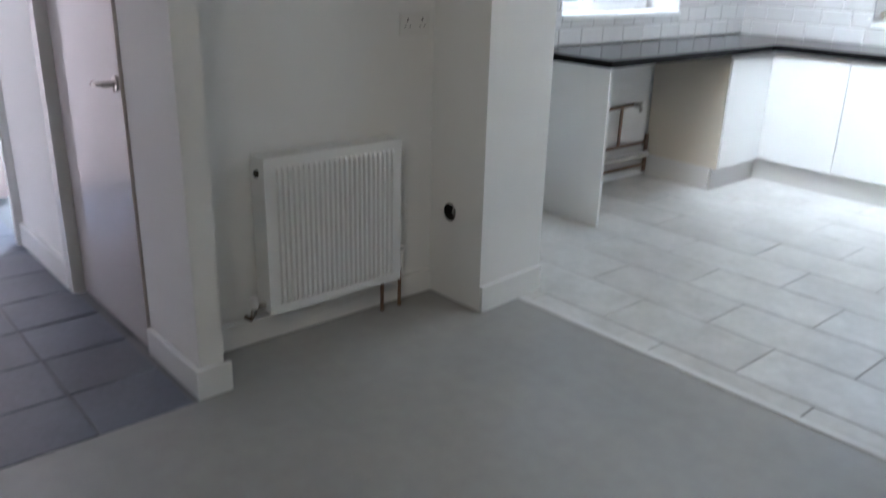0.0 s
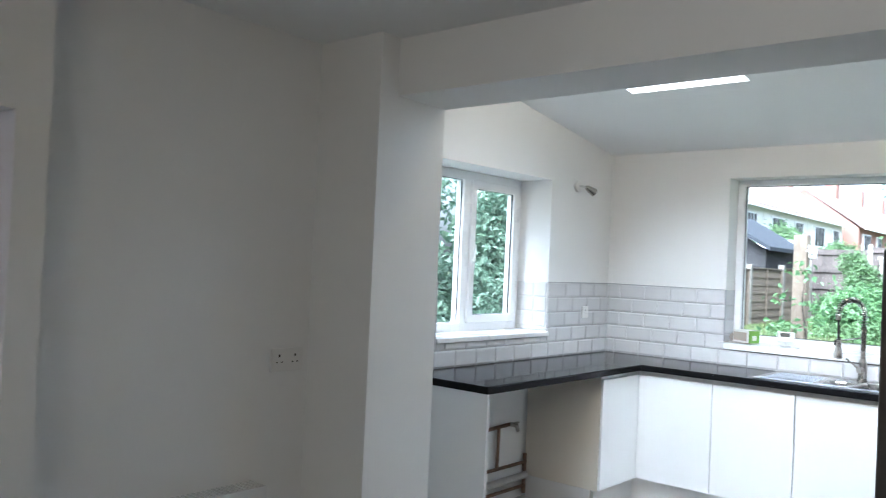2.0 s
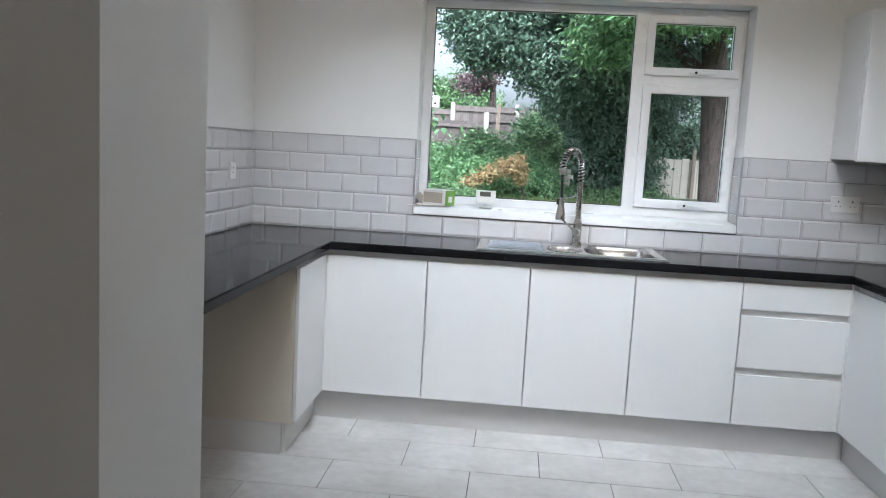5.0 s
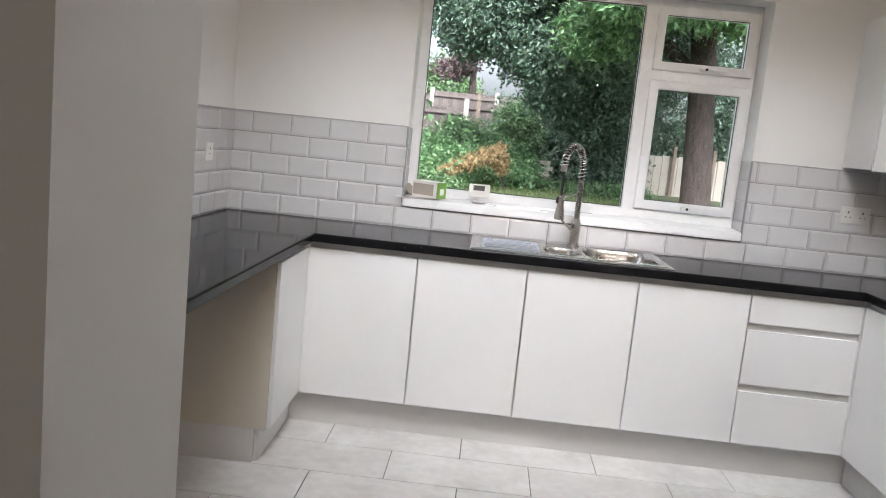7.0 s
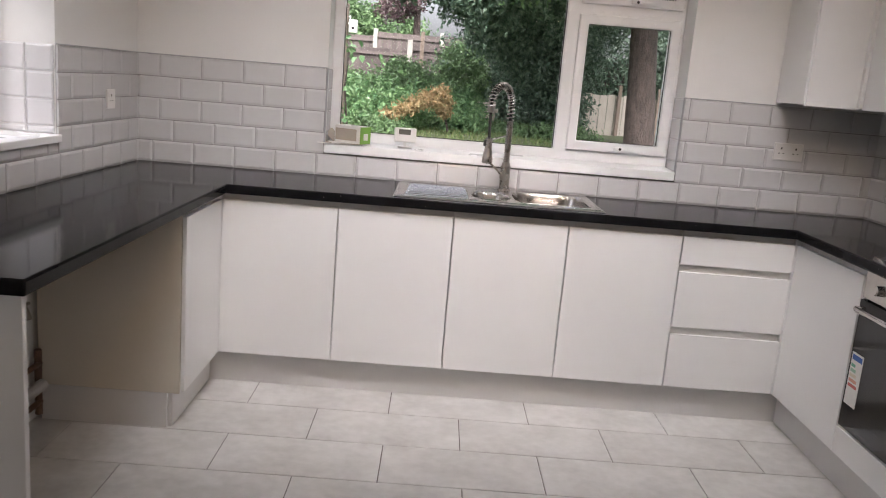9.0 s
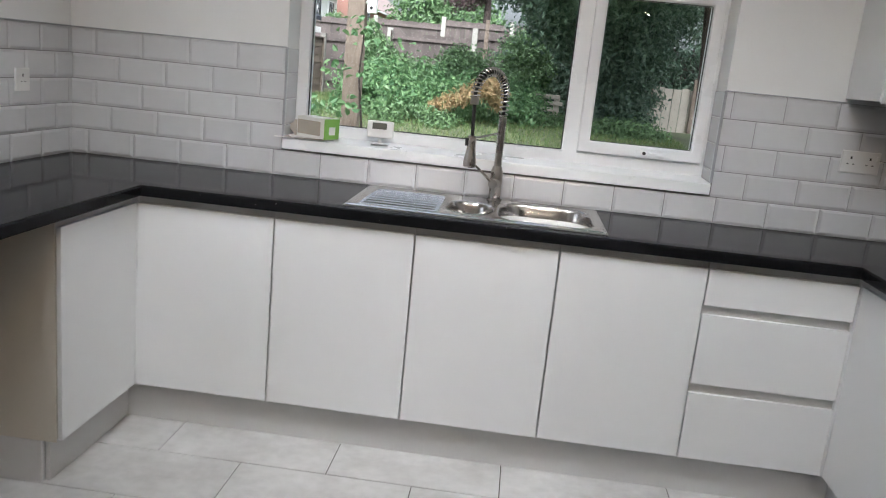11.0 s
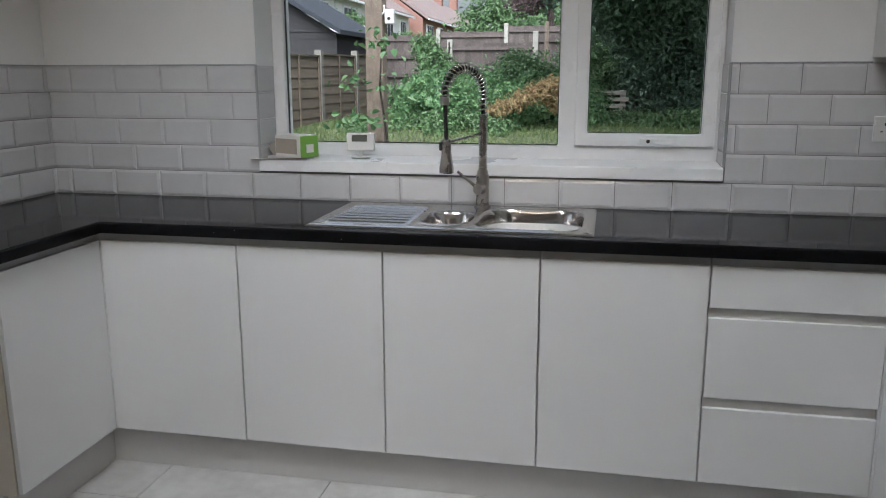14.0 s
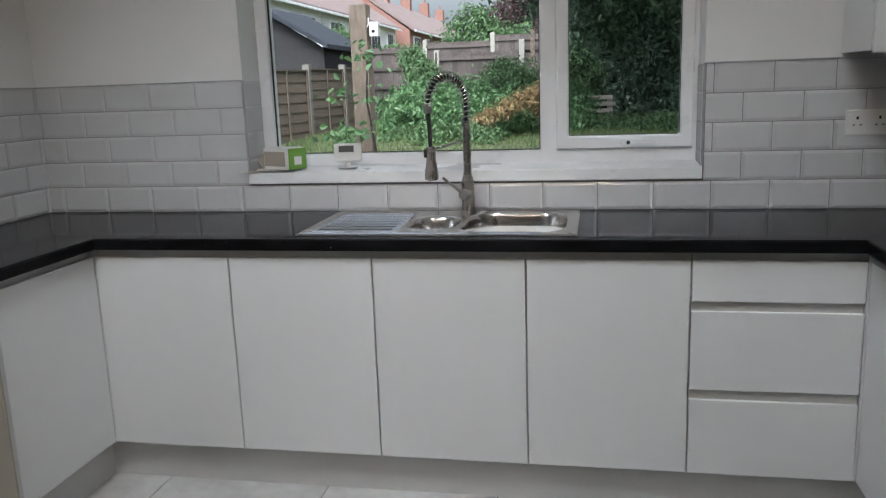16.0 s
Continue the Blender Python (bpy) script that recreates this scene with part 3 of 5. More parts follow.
for k, c in enumerate(((0.15, 0.40, 0.28), (0.32, 0.50, 0.38), (0.68, 0.60, 0.48), (0.68, 0.34, 0.26), (0.58, 0.14, 0.13))):
    part("colour_bar", box(3.0800, 3.0807, -1.20 - 0.008 * k, -1.172, 0.505 - k * 0.019, 0.517 - k * 0.019), mat("label_colour", c, None, 9, 90, 0.6, bump=0), st)
part("label_head", box(3.0800, 3.0807, -1.238, -1.172, 0.532, 0.552), mat("label_blue", (0.04, 0.12, 0.40), None, 9, 90, 0.6, bump=0), st)
hob = thing("hob", (3.36, -1.45, 0.911), "black glass hob set in the worktop above the oven", "hob")
part("glass_top", box(3.10, 3.61, -1.74, -1.16, 0.9105, 0.917, 0.002), OVENGLASS, hob)
part("rim", cells([3.095, 3.10, 3.61, 3.615], [-1.745, -1.74, -1.16, -1.155], holes((3.10, 3.61, -1.74, -1.16)), 0.9105, 0.918, flat), STEEL, hob)

# plinths, each a board of its own
P = 0.53
for nm, a in (("plinth", (P - 0.016, RX - P + 0.016, -P, -P + 0.016, 0, 0.149)),
              ("plinth", (P - 0.016, P, -1.05, -P, 0, 0.149)),
              ("plinth", (RX - P, RX - P + 0.016, -1.752, -P, 0, 0.149)),
              ("plinth", (0.03, P - 0.0165, -1.068, -1.052, 0, 0.144))):
    tagged(part(nm, box(*a, 0.0015), PLINTH), "pale grey plinth board below the cabinets", "plinth", "plinths of the kitchen")

# worktop with a cut-out for the sink
EX = 0.605
bm = cells([0.001, EX, 1.335, 2.195, RX - EX, RX - 0.001], [-2.30, -1.79, -EX, -0.535, -0.085, -0.001],
           lambda u, v: (v > -EX and not (1.335 < u < 2.195 and -0.535 < v < -0.085)) or u < EX or (u > RX - EX and v > -1.79), TOPZ, 0.91, flat)
wt = tagged(part("worktop", bm, WORKTOP), "black polished worktop with pale flecks round three sides", "worktop")
bv = wt.modifiers.new("round", "BEVEL")
bv.width, bv.segments, bv.limit_method = 0.007, 3, "ANGLE"

# sink: one pressed sheet
SXA, SXB, SYA, SYB = 1.308, 2.238, -0.548, -0.048


def dish(x, y, cx, cy, hx, hy, depth, p=4.0, wall=0.16):
    r = (abs((x - cx) / hx) ** p + abs((y - cy) / hy) ** p) ** (1 / p)
    k = min(max((1 - r) / wall, 0.0), 1.0)
    return -depth * (k * k * (3 - 2 * k)) + (0.0025 * math.exp(-((r - 1.03) / 0.03) ** 2))


def sink_height(x, y):
    ex = min(x - SXA, SXB - x, y - SYA, SYB - y)
    z = 0.916 - 0.0055 * max(0, 1 - ex / 0.006) + 0.0022 * math.exp(-((ex - 0.022) / 0.007) ** 2)
    z += dish(x, y, 1.745, -0.335, 0.088, 0.130, 0.115, 2.6, 0.28)
    z += dish(x, y, 2.025, -0.315, 0.174, 0.203, 0.16, 4.0, 0.14)
    if 1.350 < x < 1.645 and -0.505 < y < -0.10:
        edge = min((x - 1.350) / 0.02, (1.645 - x) / 0.02, (y + 0.505) / 0.02, (-0.10 - y) / 0.02, 1.0)
        z += -0.003 * edge + 0.009 * edge * (0.5 + 0.5 * math.cos((y + 0.505) * 2 * math.pi / 0.0506)) ** 1.5
    return z


sink = thing("sink", (1.765, -0.3, 0.91), "stainless steel one and a half bowl sink with ribbed drainer", "sink")
NX, NY = 170, 100
grid = [[None] * (NY + 1) for _ in range(NX + 1)]
bm = bmesh.new()
for i in range(NX + 1):
    for j in range(NY + 1):
        x, y = SXA + (SXB - SXA) * i / NX, SYA + (SYB - SYA) * j / NY
        grid[i][j] = bm.verts.new((x, y, sink_height(x, y)))
for i in range(NX):
    for j in range(NY):
        bm.faces.new((grid[i][j], grid[i + 1][j], grid[i + 1][j + 1], grid[i][j + 1]))
deck = part("bowls_and_drainer", bm, STEEL, sink)
deck.data.shade_smooth()
for x, y, z in ((1.745, -0.325, 0.802), (2.025, -0.305, 0.757)):
    part("waste", tube([(x, y, z), (x, y, z + 0.003), (x, y, z + 0.004)], [0.040, 0.038, 0.030], sides=24), CHROME, sink, "chrome waste", True)
for k in range(5):
    x = 1.638 - 0.001 * k
    part("overflow_slot", box(x, x + 0.006, -0.40 + 0.045 * k, -0.385 + 0.045 * k, 0.9145, 0.9165, 0.001), DARK, sink)

# spring tap
BX, BY = 1.824, -0.082
OX, OY = -0.108, -0.164
tap = thing("kitchen_tap", (BX, BY, 0.917), "brushed nickel spring tap with pull-down spray head", "tap")
col = part("column", tube([(BX, BY, z) for z in (0.915, 0.922, 0.923, 1.035, 1.036, 1.05)], [0.030, 0.030, 0.024, 0.024, 0.021, 0.019], sides=24), NICKEL, tap, "", True)
pts, radii = [], []
for k in range(97):
    pts.append((BX, BY, 1.05 + 0.00205 * k))
    radii.append(0.0165 if k % 4 < 2 else 0.0140)
part("ribbed_stem", tube(pts, radii, sides=16), NICKEL, tap, "", True)
RR = math.hypot(OX, OY) / 2
arch = [(BX, BY, 1.245 + 0.012 * k) for k in range(6)]
for k in range(33):
    a = math.pi * k / 32
    f = 0.5 - 0.5 * math.cos(a)
    arch.append((BX + OX * f, BY + OY * f, 1.317 + RR * math.sin(a)))
part("hose", tube(arch + [(BX + OX * (1.0 - 0.008 * k), BY + OY * (1.0 - 0.008 * k), 1.317 - 0.03 * k) for k in range(1, 6)], 0.0070, sides=12), RUBBER, tap, "dark flexible hose", True)
spring, turns = [], 25
path = [Vector(p) for p in arch]
for k in range(turns * 10 + 1):
    f = k / (turns * 10) * (len(path) - 1)
    i = min(int(f), len(path) - 2)
    c = path[i].lerp(path[i + 1], f - i)
    way = (path[i + 1] - path[i]).normalized()
    s1 = Vector((OY, -OX, 0)).normalized()
    s2 = way.cross(s1)
    a = 2 * math.pi * k / 10
    spring.append(c + 0.0165 * (s1 * math.cos(a) + s2 * math.sin(a)))
part("spring", tube(spring, 0.0027, sides=6), NICKEL, tap, "open wire spring", True)
part("spring_collar", tube([(BX + OX, BY + OY, 1.318), (BX + OX, BY + OY, 1.29)], 0.0155, sides=20), NICKEL, tap, "", True)
HXT, HYT = BX + OX * 0.96, BY + OY * 0.96
head = part("spray_head", tube([(HXT, HYT, z) for z in (1.175, 1.172, 1.125, 1.10, 1.075, 1.058, 1.055)], [0.012, 0.016, 0.017, 0.021, 0.025, 0.025, 0.020], sides=24), NICKEL, tap, "", True)
part("spray_button", box(HXT - 0.024, HXT - 0.012, HYT - 0.012, HYT + 0.012, 1.135, 1.165, 0.003), RUBBER, head, "black spray button")
part("support_arm", tube([(BX, BY, 1.185), (BX + OX * 0.4, BY + OY * 0.4, 1.175), (HXT, HYT, 1.162)], 0.0045), NICKEL, tap, "", True)
lever = part("lever_body", tube([(BX, BY - 0.015, 0.985), (BX - 0.012, BY - 0.045, 0.985)], 0.019, sides=20), NICKEL, tap, "", True)
part("lever_stick", tube([(BX - 0.012, BY - 0.036, 0.988), (BX - 0.085, BY - 0.05, 1.050)], [0.006, 0.0045]), NICKEL, lever, "", True)

# wall cabinets in the corner
u = thing("wall_cabinet", (3.22, -0.17, 1.445), "white wall cabinet hung in the corner above the tiles", "cabinet", "wall cabinets")
part("body", box(3.12, 3.368, -0.305, -0.002, 1.445, 2.165), CABINET, u)
part("door", box(3.122, 3.366, -0.325, -0.307, 1.437, 2.163, 0.002), CABINET, u)
for a, b in ((-0.90, -0.345), (-1.16, -0.902)):
    u = thing("wall_cabinet", (3.5, (a + b) / 2, 1.445), "white wall cabinet beside the cooker", "cabinet", "wall cabinets")
    part("body", box(3.39, RX - 0.002, a + 0.001, b - 0.001, 1.445, 2.165), CABINET, u)
    part("door", box(3.37, 3.388, a + 0.002, b - 0.002, 1.437, 2.163, 0.002), CABINET, u)

tagged(part("corner_filler", box(3.355, 3.386, -0.345, -0.31, 1.446, 2.163, 0.001), CABINET), "narrow white filler post in the wall cabinet corner", "filler post", "corner fillers")

# fridge freezer
FX0, FX1, FYF, FYB, FH = 2.525, 3.105, -3.045, -2.42, 1.625
f = thing("fridge_freezer", (2.815, -2.73, 0), "silver-grey upright fridge freezer with long bar handles", "fridge freezer")
part("body", box(FX0 + 0.004, FX1 - 0.004, FYF + 0.065, FYB, 0.03, FH - 0.01, 0.006), FRIDGESIDE, f)
for a, b in ((0.885, FH), (0.06, 0.872)):
    d = part("door", box(FX0, FX1, FYF, FYF + 0.058, a, b, 0.012, None, 3), FRIDGE, f)
    za, zb = (a + 0.06, min(a + 0.62, b - 0.06)) if a > 0.5 else (b - 0.50, b - 0.05)
    part("handle", tube([(FX0 + 0.055, FYF, za), (FX0 + 0.055, FYF - 0.032, za + 0.012), (FX0 + 0.055, FYF - 0.034, (za + zb) / 2), (FX0 + 0.055, FYF - 0.032, zb - 0.012), (FX0 + 0.055, FYF, zb)], 0.013), FRIDGEHANDLE, d, "pale taupe bar handle", True)
    part("gasket", box(FX0 + 0.012, FX1 - 0.012, FYF + 0.0585, FYF + 0.0645, a + 0.01, b - 0.01), RUBBER, d)
    if a > 0.5:
        for k, (z, h) in enumerate(((1.50, 0.06), (1.32, 0.05))):
            part("sticker", box(FX0 + 0.10, FX0 + 0.16, FYF - 0.0012, FYF - 0.0004, z, z + h), PAPER, d, "white paper sticker")
for x in (FX0 + 0.06, FX1 - 0.06):
    for y in (FYF + 0.12, FYB - 0.06):
        part("foot", tube([(x, y, 0.0), (x, y, 0.032)], 0.018), RUBBER, f)

# pipes in the appliance gap
pg = thing("pipework", (0.05, -1.35, 0), "bare copper and waste pipes on the wall in the appliance gap", "pipes")
part("cold_pipe", tube([(0.035, -1.085, 0.08), (0.035, -2.2, 0.08)], 0.011), COPPER, pg, "", True)
part("hot_pipe", tube([(0.035, -1.085, 0.235), (0.035, -2.2, 0.235)], 0.011), COPPER, pg, "", True)
part("waste_pipe", tube([(0.05, -1.10, 0.155), (0.05, -2.2, 0.145)], 0.023), WASTE, pg, "pale waste pipe", True)
part("upright_pipe", tube([(0.03, -1.09, 0.03), (0.03, -1.09, 0.29)], 0.014), COPPER, pg, "", True)
part("riser", tube([(0.03, -1.40, 0.235), (0.03, -1.395, 0.50)], 0.011), COPPER, pg, "", True)
tee = part("tee", tube([(0.03, -1.55, 0.495), (0.03, -1.27, 0.505)], 0.012), COPPER, pg, "", True)
part("stop_valve", tube([(0.03, -1.275, 0.505), (0.075, -1.265, 0.50), (0.085, -1.26, 0.465)], [0.014, 0.015, 0.012]), NICKEL, tee, "appliance stop valve", True)
part("valve_lever", box(0.07, 0.082, -1.30, -1.24, 0.515, 0.525, 0.002), NICKEL, tee)


def double_socket(at, turn, label, rockers=2, wide=0.146):
    """A faceplate in the plane y = 0 that faces -y, then turned."""
    s = thing("double_socket" if rockers == 2 else "switched_outlet", (0, 0, 0), label, "socket", "electrical faceplates")
    part("faceplate", box(-wide / 2, wide / 2, -0.010, 0.0, -0.043, 0.043, 0.004), PLASTIC, s)
    for k in range(rockers):
        c = (-0.036 + 0.072 * k) if rockers == 2 else 0.0
        part("rocker", box(c - 0.006 + (0.028 if k else -0.028), c + 0.006 + (0.028 if k else -0.028), -0.0135, -0.0095, 0.008, 0.028, 0.0015), PLASTIC, s)
        for dx, dz in ((0, 0.016), (-0.011, -0.008), (0.011, -0.008)):
            part("pin_slot", box(c + dx - 0.0035, c + dx + 0.0035, -0.0106, -0.0098, dz - 0.002 - (0.003 if dx == 0 else 0), dz + 0.002 + (0.003 if dx == 0 else 0)), DARK, s)
    s.matrix_basis = Matrix.Translation(at) @ pose(0, 0, 0, 0, 0, turn)
    return s


double_socket((3.215, -0.0085, 1.21), 0, "white double socket on the tiled splashback")
double_socket((0.0085, -0.36, 1.215), 90, "white single switched outlet on the tiled side wall", 1, 0.086)
double_socket((DX, -3.675, 1.145), 90, "white double socket above the radiator")

# spotlight on the side wall
sp = thing("wall_spotlight", (0.0, -0.52, 2.13), "white and chrome adjustable wall spotlight", "spotlight")
part("wall_plate", tube([(0.0, -0.52, 2.13), (0.018, -0.52, 2.13), (0.024, -0.52, 2.13)], [0.042, 0.042, 0.034], sides=28), PLASTIC, sp, "", True)
part("arm", tube([(0.022, -0.52, 2.13), (0.06, -0.515, 2.125), (0.075, -0.50, 2.115)], 0.008), CHROME, sp, "", True)
hd = part("spot_head", tube([(0.066, -0.508, 2.124), (0.074, -0.494, 2.116), (0.094, -0.462, 2.096), (0.104, -0.446, 2.086)], [0.012, 0.020, 0.028, 0.030], sides=24), NICKEL, sp, "chrome spot head", True)
part("bulb_face", tube([(0.1045, -0.4452, 2.0855), (0.106, -0.4427, 2.084)], 0.026, sides=24), PLASTIC, hd, "unlit bulb face")

# things on the window board
bx = thing("card_box", (1.0, 0.06, 1.066), "opened green and white card box lying on papers", "box")
m = Matrix.Translation((1.055, 0.05, 1.076)) @ pose(0, 0, 0, 0, 0, -28)
for nm, a, mt in (("body", (-0.075, 0.075, -0.045, 0.045, 0.0, 0.082), PAPER), ("green_end", (0.0755, 0.078, -0.0455, 0.0455, 0.0, 0.083), GREENBOX),
                  ("green_side", (-0.07, 0.055, -0.0475, -0.0455, 0.012, 0.07), CARD), ("top_flap", (-0.07, 0.0745, -0.044, 0.044, 0.0825, 0.0845), PAPER)):
    bm = box(*a, 0.0006)
    bm.transform(m)
    part(nm, bm, mt, bx)
bm = box(-0.001, 0.001, -0.018, 0.018, 0.018, 0.05)
bm.transform(m @ Matrix.Translation((0.0795, 0, 0)))
part("printed_mark", bm, PAPER, bx, "pale printed mark")
bm = box(-0.075, -0.073, -0.045, 0.045, 0, 0.09)
bm.transform(m @ Matrix.Translation((-0.01, 0, 0.0)) @ pose(-0.075, 0, 0.0, 0, -52, 0) @ Matrix.Translation((0.075, 0, 0)))
part("torn_flap", bm, CARD, bx, "grey torn card flap")
for k, (x, y, r) in enumerate(((0.985, 0.03, 10), (1.01, 0.035, -6), (1.04, 0.05, 22))):
    bm = box(-0.10, 0.10, -0.055, 0.055, 0.0, 0.0012)
    bm.transform(Matrix.Translation((x, y, 1.0700 + 0.0018 * k)) @ pose(0, 0, 0, 0, 0, r))
    tagged(part("leaflet", bm, PAPER if k != 1 else CARD), "flat paper leaflet lying on the window board", "leaflet", "leaflets on the window board")
th = thing("room_thermostat", (1.32, 0.05, 1.069), "white room thermostat with grey display on a small stand", "thermostat")
m = Matrix.Translation((1.32, 0.05, 1.0715)) @ pose(0, 0, 0, -10, 0, 8)
for nm, a, bv_, mt in (("stand", (-0.035, 0.035, -0.025, 0.03, 0.0, 0.006), 0.002, PLASTIC), ("neck", (-0.008, 0.008, 0.004, 0.016, 0.004, 0.03), 0.002, PLASTIC),
                       ("case", (-0.055, 0.055, -0.012, 0.014, 0.028, 0.099), 0.006, PLASTIC), ("display", (-0.034, 0.026, -0.0135, -0.0118, 0.064, 0.090), 0.0005, LCD)):
    bm = box(*a, bv_)
    bm.transform(m)
    part(nm, bm, mt, th)

# ---- dining room things ----
rad = thing("radiator", (0.75, -4.1, 0.12), "white pressed steel panel radiator with top grille", "radiator")
RY0, RY1, RZ0, RZ1 = -4.415, -3.818, 0.142, 0.728
bm = bmesh.new()
NR = 24
prof = []
for k in range(NR):
    y = RY0 + 0.045 + (RY1 - RY0 - 0.075) * k / NR
    w = (RY1 - RY0 - 0.075) / NR
    prof += [(y, 0.0), (y + 0.16 * w, 0.012), (y + 0.52 * w, 0.012), (y + 0.68 * w, 0.0)]
prof = [(RY0, 0.0)] + prof + [(RY1, 0.0)]
rows = [[bm.verts.new((0.80 + d * e, y, z)) for y, d in prof] for z, e in ((RZ0, 0), (RZ0 + 0.035, 0), (RZ0 + 0.05, 1), (RZ1 - 0.05, 1), (RZ1 - 0.035, 0), (RZ1, 0))]
for a, b in zip(rows, rows[1:]):
    for k in range(len(prof) - 1):
        bm.faces.new((a[k], a[k + 1], b[k + 1], b[k]))
part("front_panel", bm, GLOSSWHITE, rad, "ribbed white front panel")
part("rear_panel", box(0.705, 0.799, RY0 + 0.006, RY1 - 0.006, RZ0 + 0.01, RZ1 - 0.05, 0.004), GLOSSWHITE, rad)
for y in (RY0, RY1 - 0.004):
    part("side_cover", box(0.702, 0.7995, y, y + 0.004, RZ0 + 0.004, RZ1, 0.001), GLOSSWHITE, rad)
for k in range(30):
    y = RY0 + 0.012 + k * (RY1 - RY0 - 0.03) / 29.5
    part("grille_bar", box(0.708, 0.7935, y, y + 0.008, RZ1 - 0.004, RZ1), GLOSSWHITE, rad)
part("grille_rail", box(0.794, 0.7985, RY0 + 0.005, RY1 - 0.005, RZ1 - 0.012, RZ1 + 0.001), GLOSSWHITE, rad)
part("vent_plug", tube([(0.75, RY0 - 0.008, RZ1 - 0.06), (0.75, RY0 + 0.004, RZ1 - 0.06)], 0.014), DARK, rad, "dark open vent plug")
v = part("valve", tube([(0.76, RY0 - 0.002, RZ0 + 0.03), (0.76, RY0 - 0.045, RZ0 + 0.03), (0.76, RY0 - 0.05, RZ0 + 0.0)], [0.013, 0.016, 0.012]), NICKEL, rad, "plated radiator valve", True)
part("valve_cap", tube([(0.76, RY0 - 0.045, RZ0 + 0.03), (0.76, RY0 - 0.045, RZ0 + 0.075)], [0.017, 0.014]), PLASTIC, v, "", True)
part("tail_pipe", tube([(0.76, RY0 - 0.048, RZ0 + 0.01), (0.735, RY0 - 0.048, RZ0 - 0.025), (0.692, RY0 - 0.048, RZ0 - 0.03)], 0.0075), COPPER, v, "", True)
v2 = part("thermostat_valve", tube([(0.76, RY1 + 0.002, RZ0 + 0.03), (0.76, RY1 + 0.03, RZ0 + 0.03)], 0.012), NICKEL, rad, "plated radiator valve", True)
part("valve_head", tube([(0.76, RY1 + 0.03, RZ0 + 0.03), (0.76, RY1 + 0.03, RZ0 + 0.12)], [0.016, 0.019]), PLASTIC, v2, "white valve head", True)
for y in (RY1 + 0.03, RY1 - 0.06):
    part("tail_pipe", tube([(0.755, y, RZ0 + 0.03), (0.755, y, 0.0)], 0.0075), COPPER, v2, "", True)

WARM = glow("warm_bulb", (1.0, 0.72, 0.42), 40.0)


def spot_bar(x, y, z, aims, power, colour, label):
    lamp = thing("ceiling_spot_bar", (x, y, z), label, "ceiling light", "ceiling spot bars")
    part("mount", box(x - 0.35, x + 0.35, y - 0.03, y + 0.03, z - 0.023, z, 0.004), PLASTIC, lamp)
    for k, aim in enumerate(aims):
        p = Vector((x - 0.28 + 0.28 * k, y, z - 0.06))
        w = (Vector(aim) - p).normalized()
        s = part("spot_head", tube([p + Vector((0, 0, 0.04)), p, p + w * 0.03, p + w * 0.07], [0.012, 0.020, 0.026, 0.032], sides=20), PLASTIC, lamp, "", True)
        part("bulb", tube([p + w * 0.0705, p + w * 0.084], [0.027, 0.018], sides=20), WARM, s, "lit warm bulb", True)
        lt = new("lamp_light", bpy.data.lights.new("lamp_light", "SPOT"))
        lt.data.energy, lt.data.color, lt.data.spot_size, lt.data.spot_blend, lt.data.shadow_soft_size = power[k], colour, radians(110), 0.9, 0.03
        lt.matrix_world = look(p + w * 0.10, aim)


spot_bar(2.9, -6.2, 2.34, ((2.4, -3.0, 1.3), (2.8, -3.0, 1.2), (3.2, -4.0, 0.8)), (3.0, 3.0, 3.0), (1.0, 0.88, 0.74), "white dining room ceiling bar with three small warm spotlights")
# kitchen bar is an added helper out of view, warming the back wall corners
spot_bar(1.95, -2.85, 2.846, ((0.3, -0.1, 1.7), (2.0, -1.4, 0.0), (3.3, -0.2, 1.5)), (8.5, 1.8, 6.5), (1.0, 0.74, 0.48), "unseen kitchen ceiling bar with three warm spotlights, added to light the walls")

# ---- garden ----


def ground_z(x, y):
    k = min(max((y - 1.0) / 8.0, 0.0), 1.0)
    z = -0.15 + 0.80 * k * k * (3 - 2 * k)
    return z + 0.012 * max(0.0, min(y, 40.0) - 9.0) * 0.6


gx = [-160, -80, -40, -24, -16, -12] + [-10 + 0.5 * k for k in range(41)] + [12, 16, 24, 40, 80, 160]
gy = [-80, -30, -12, -8, 0.29] + [0.5 + 0.5 * k for k in range(40)] + [22, 26, 32, 40, 60, 100, 200]
rows = [[ground_z(x, y) + (0.03 * noise.noise(Vector((x, y, 0))) if 0.5 < y < 40 else 0) for y in gy] for x in gx]
bm = bmesh.new()
vs_ = [[bm.verts.new((x, y, rows[i][j])) for j, y in enumerate(gy)] for i, x in enumerate(gx)]
for i in range(len(gx) - 1):
    for j in range(len(gy) - 1):
        bm.faces.new((vs_[i][j], vs_[i + 1][j], vs_[i + 1][j + 1], vs_[i][j + 1]))
structure("ground", bm, SOIL, "rough sloping lawn and garden earth", "ground", True)


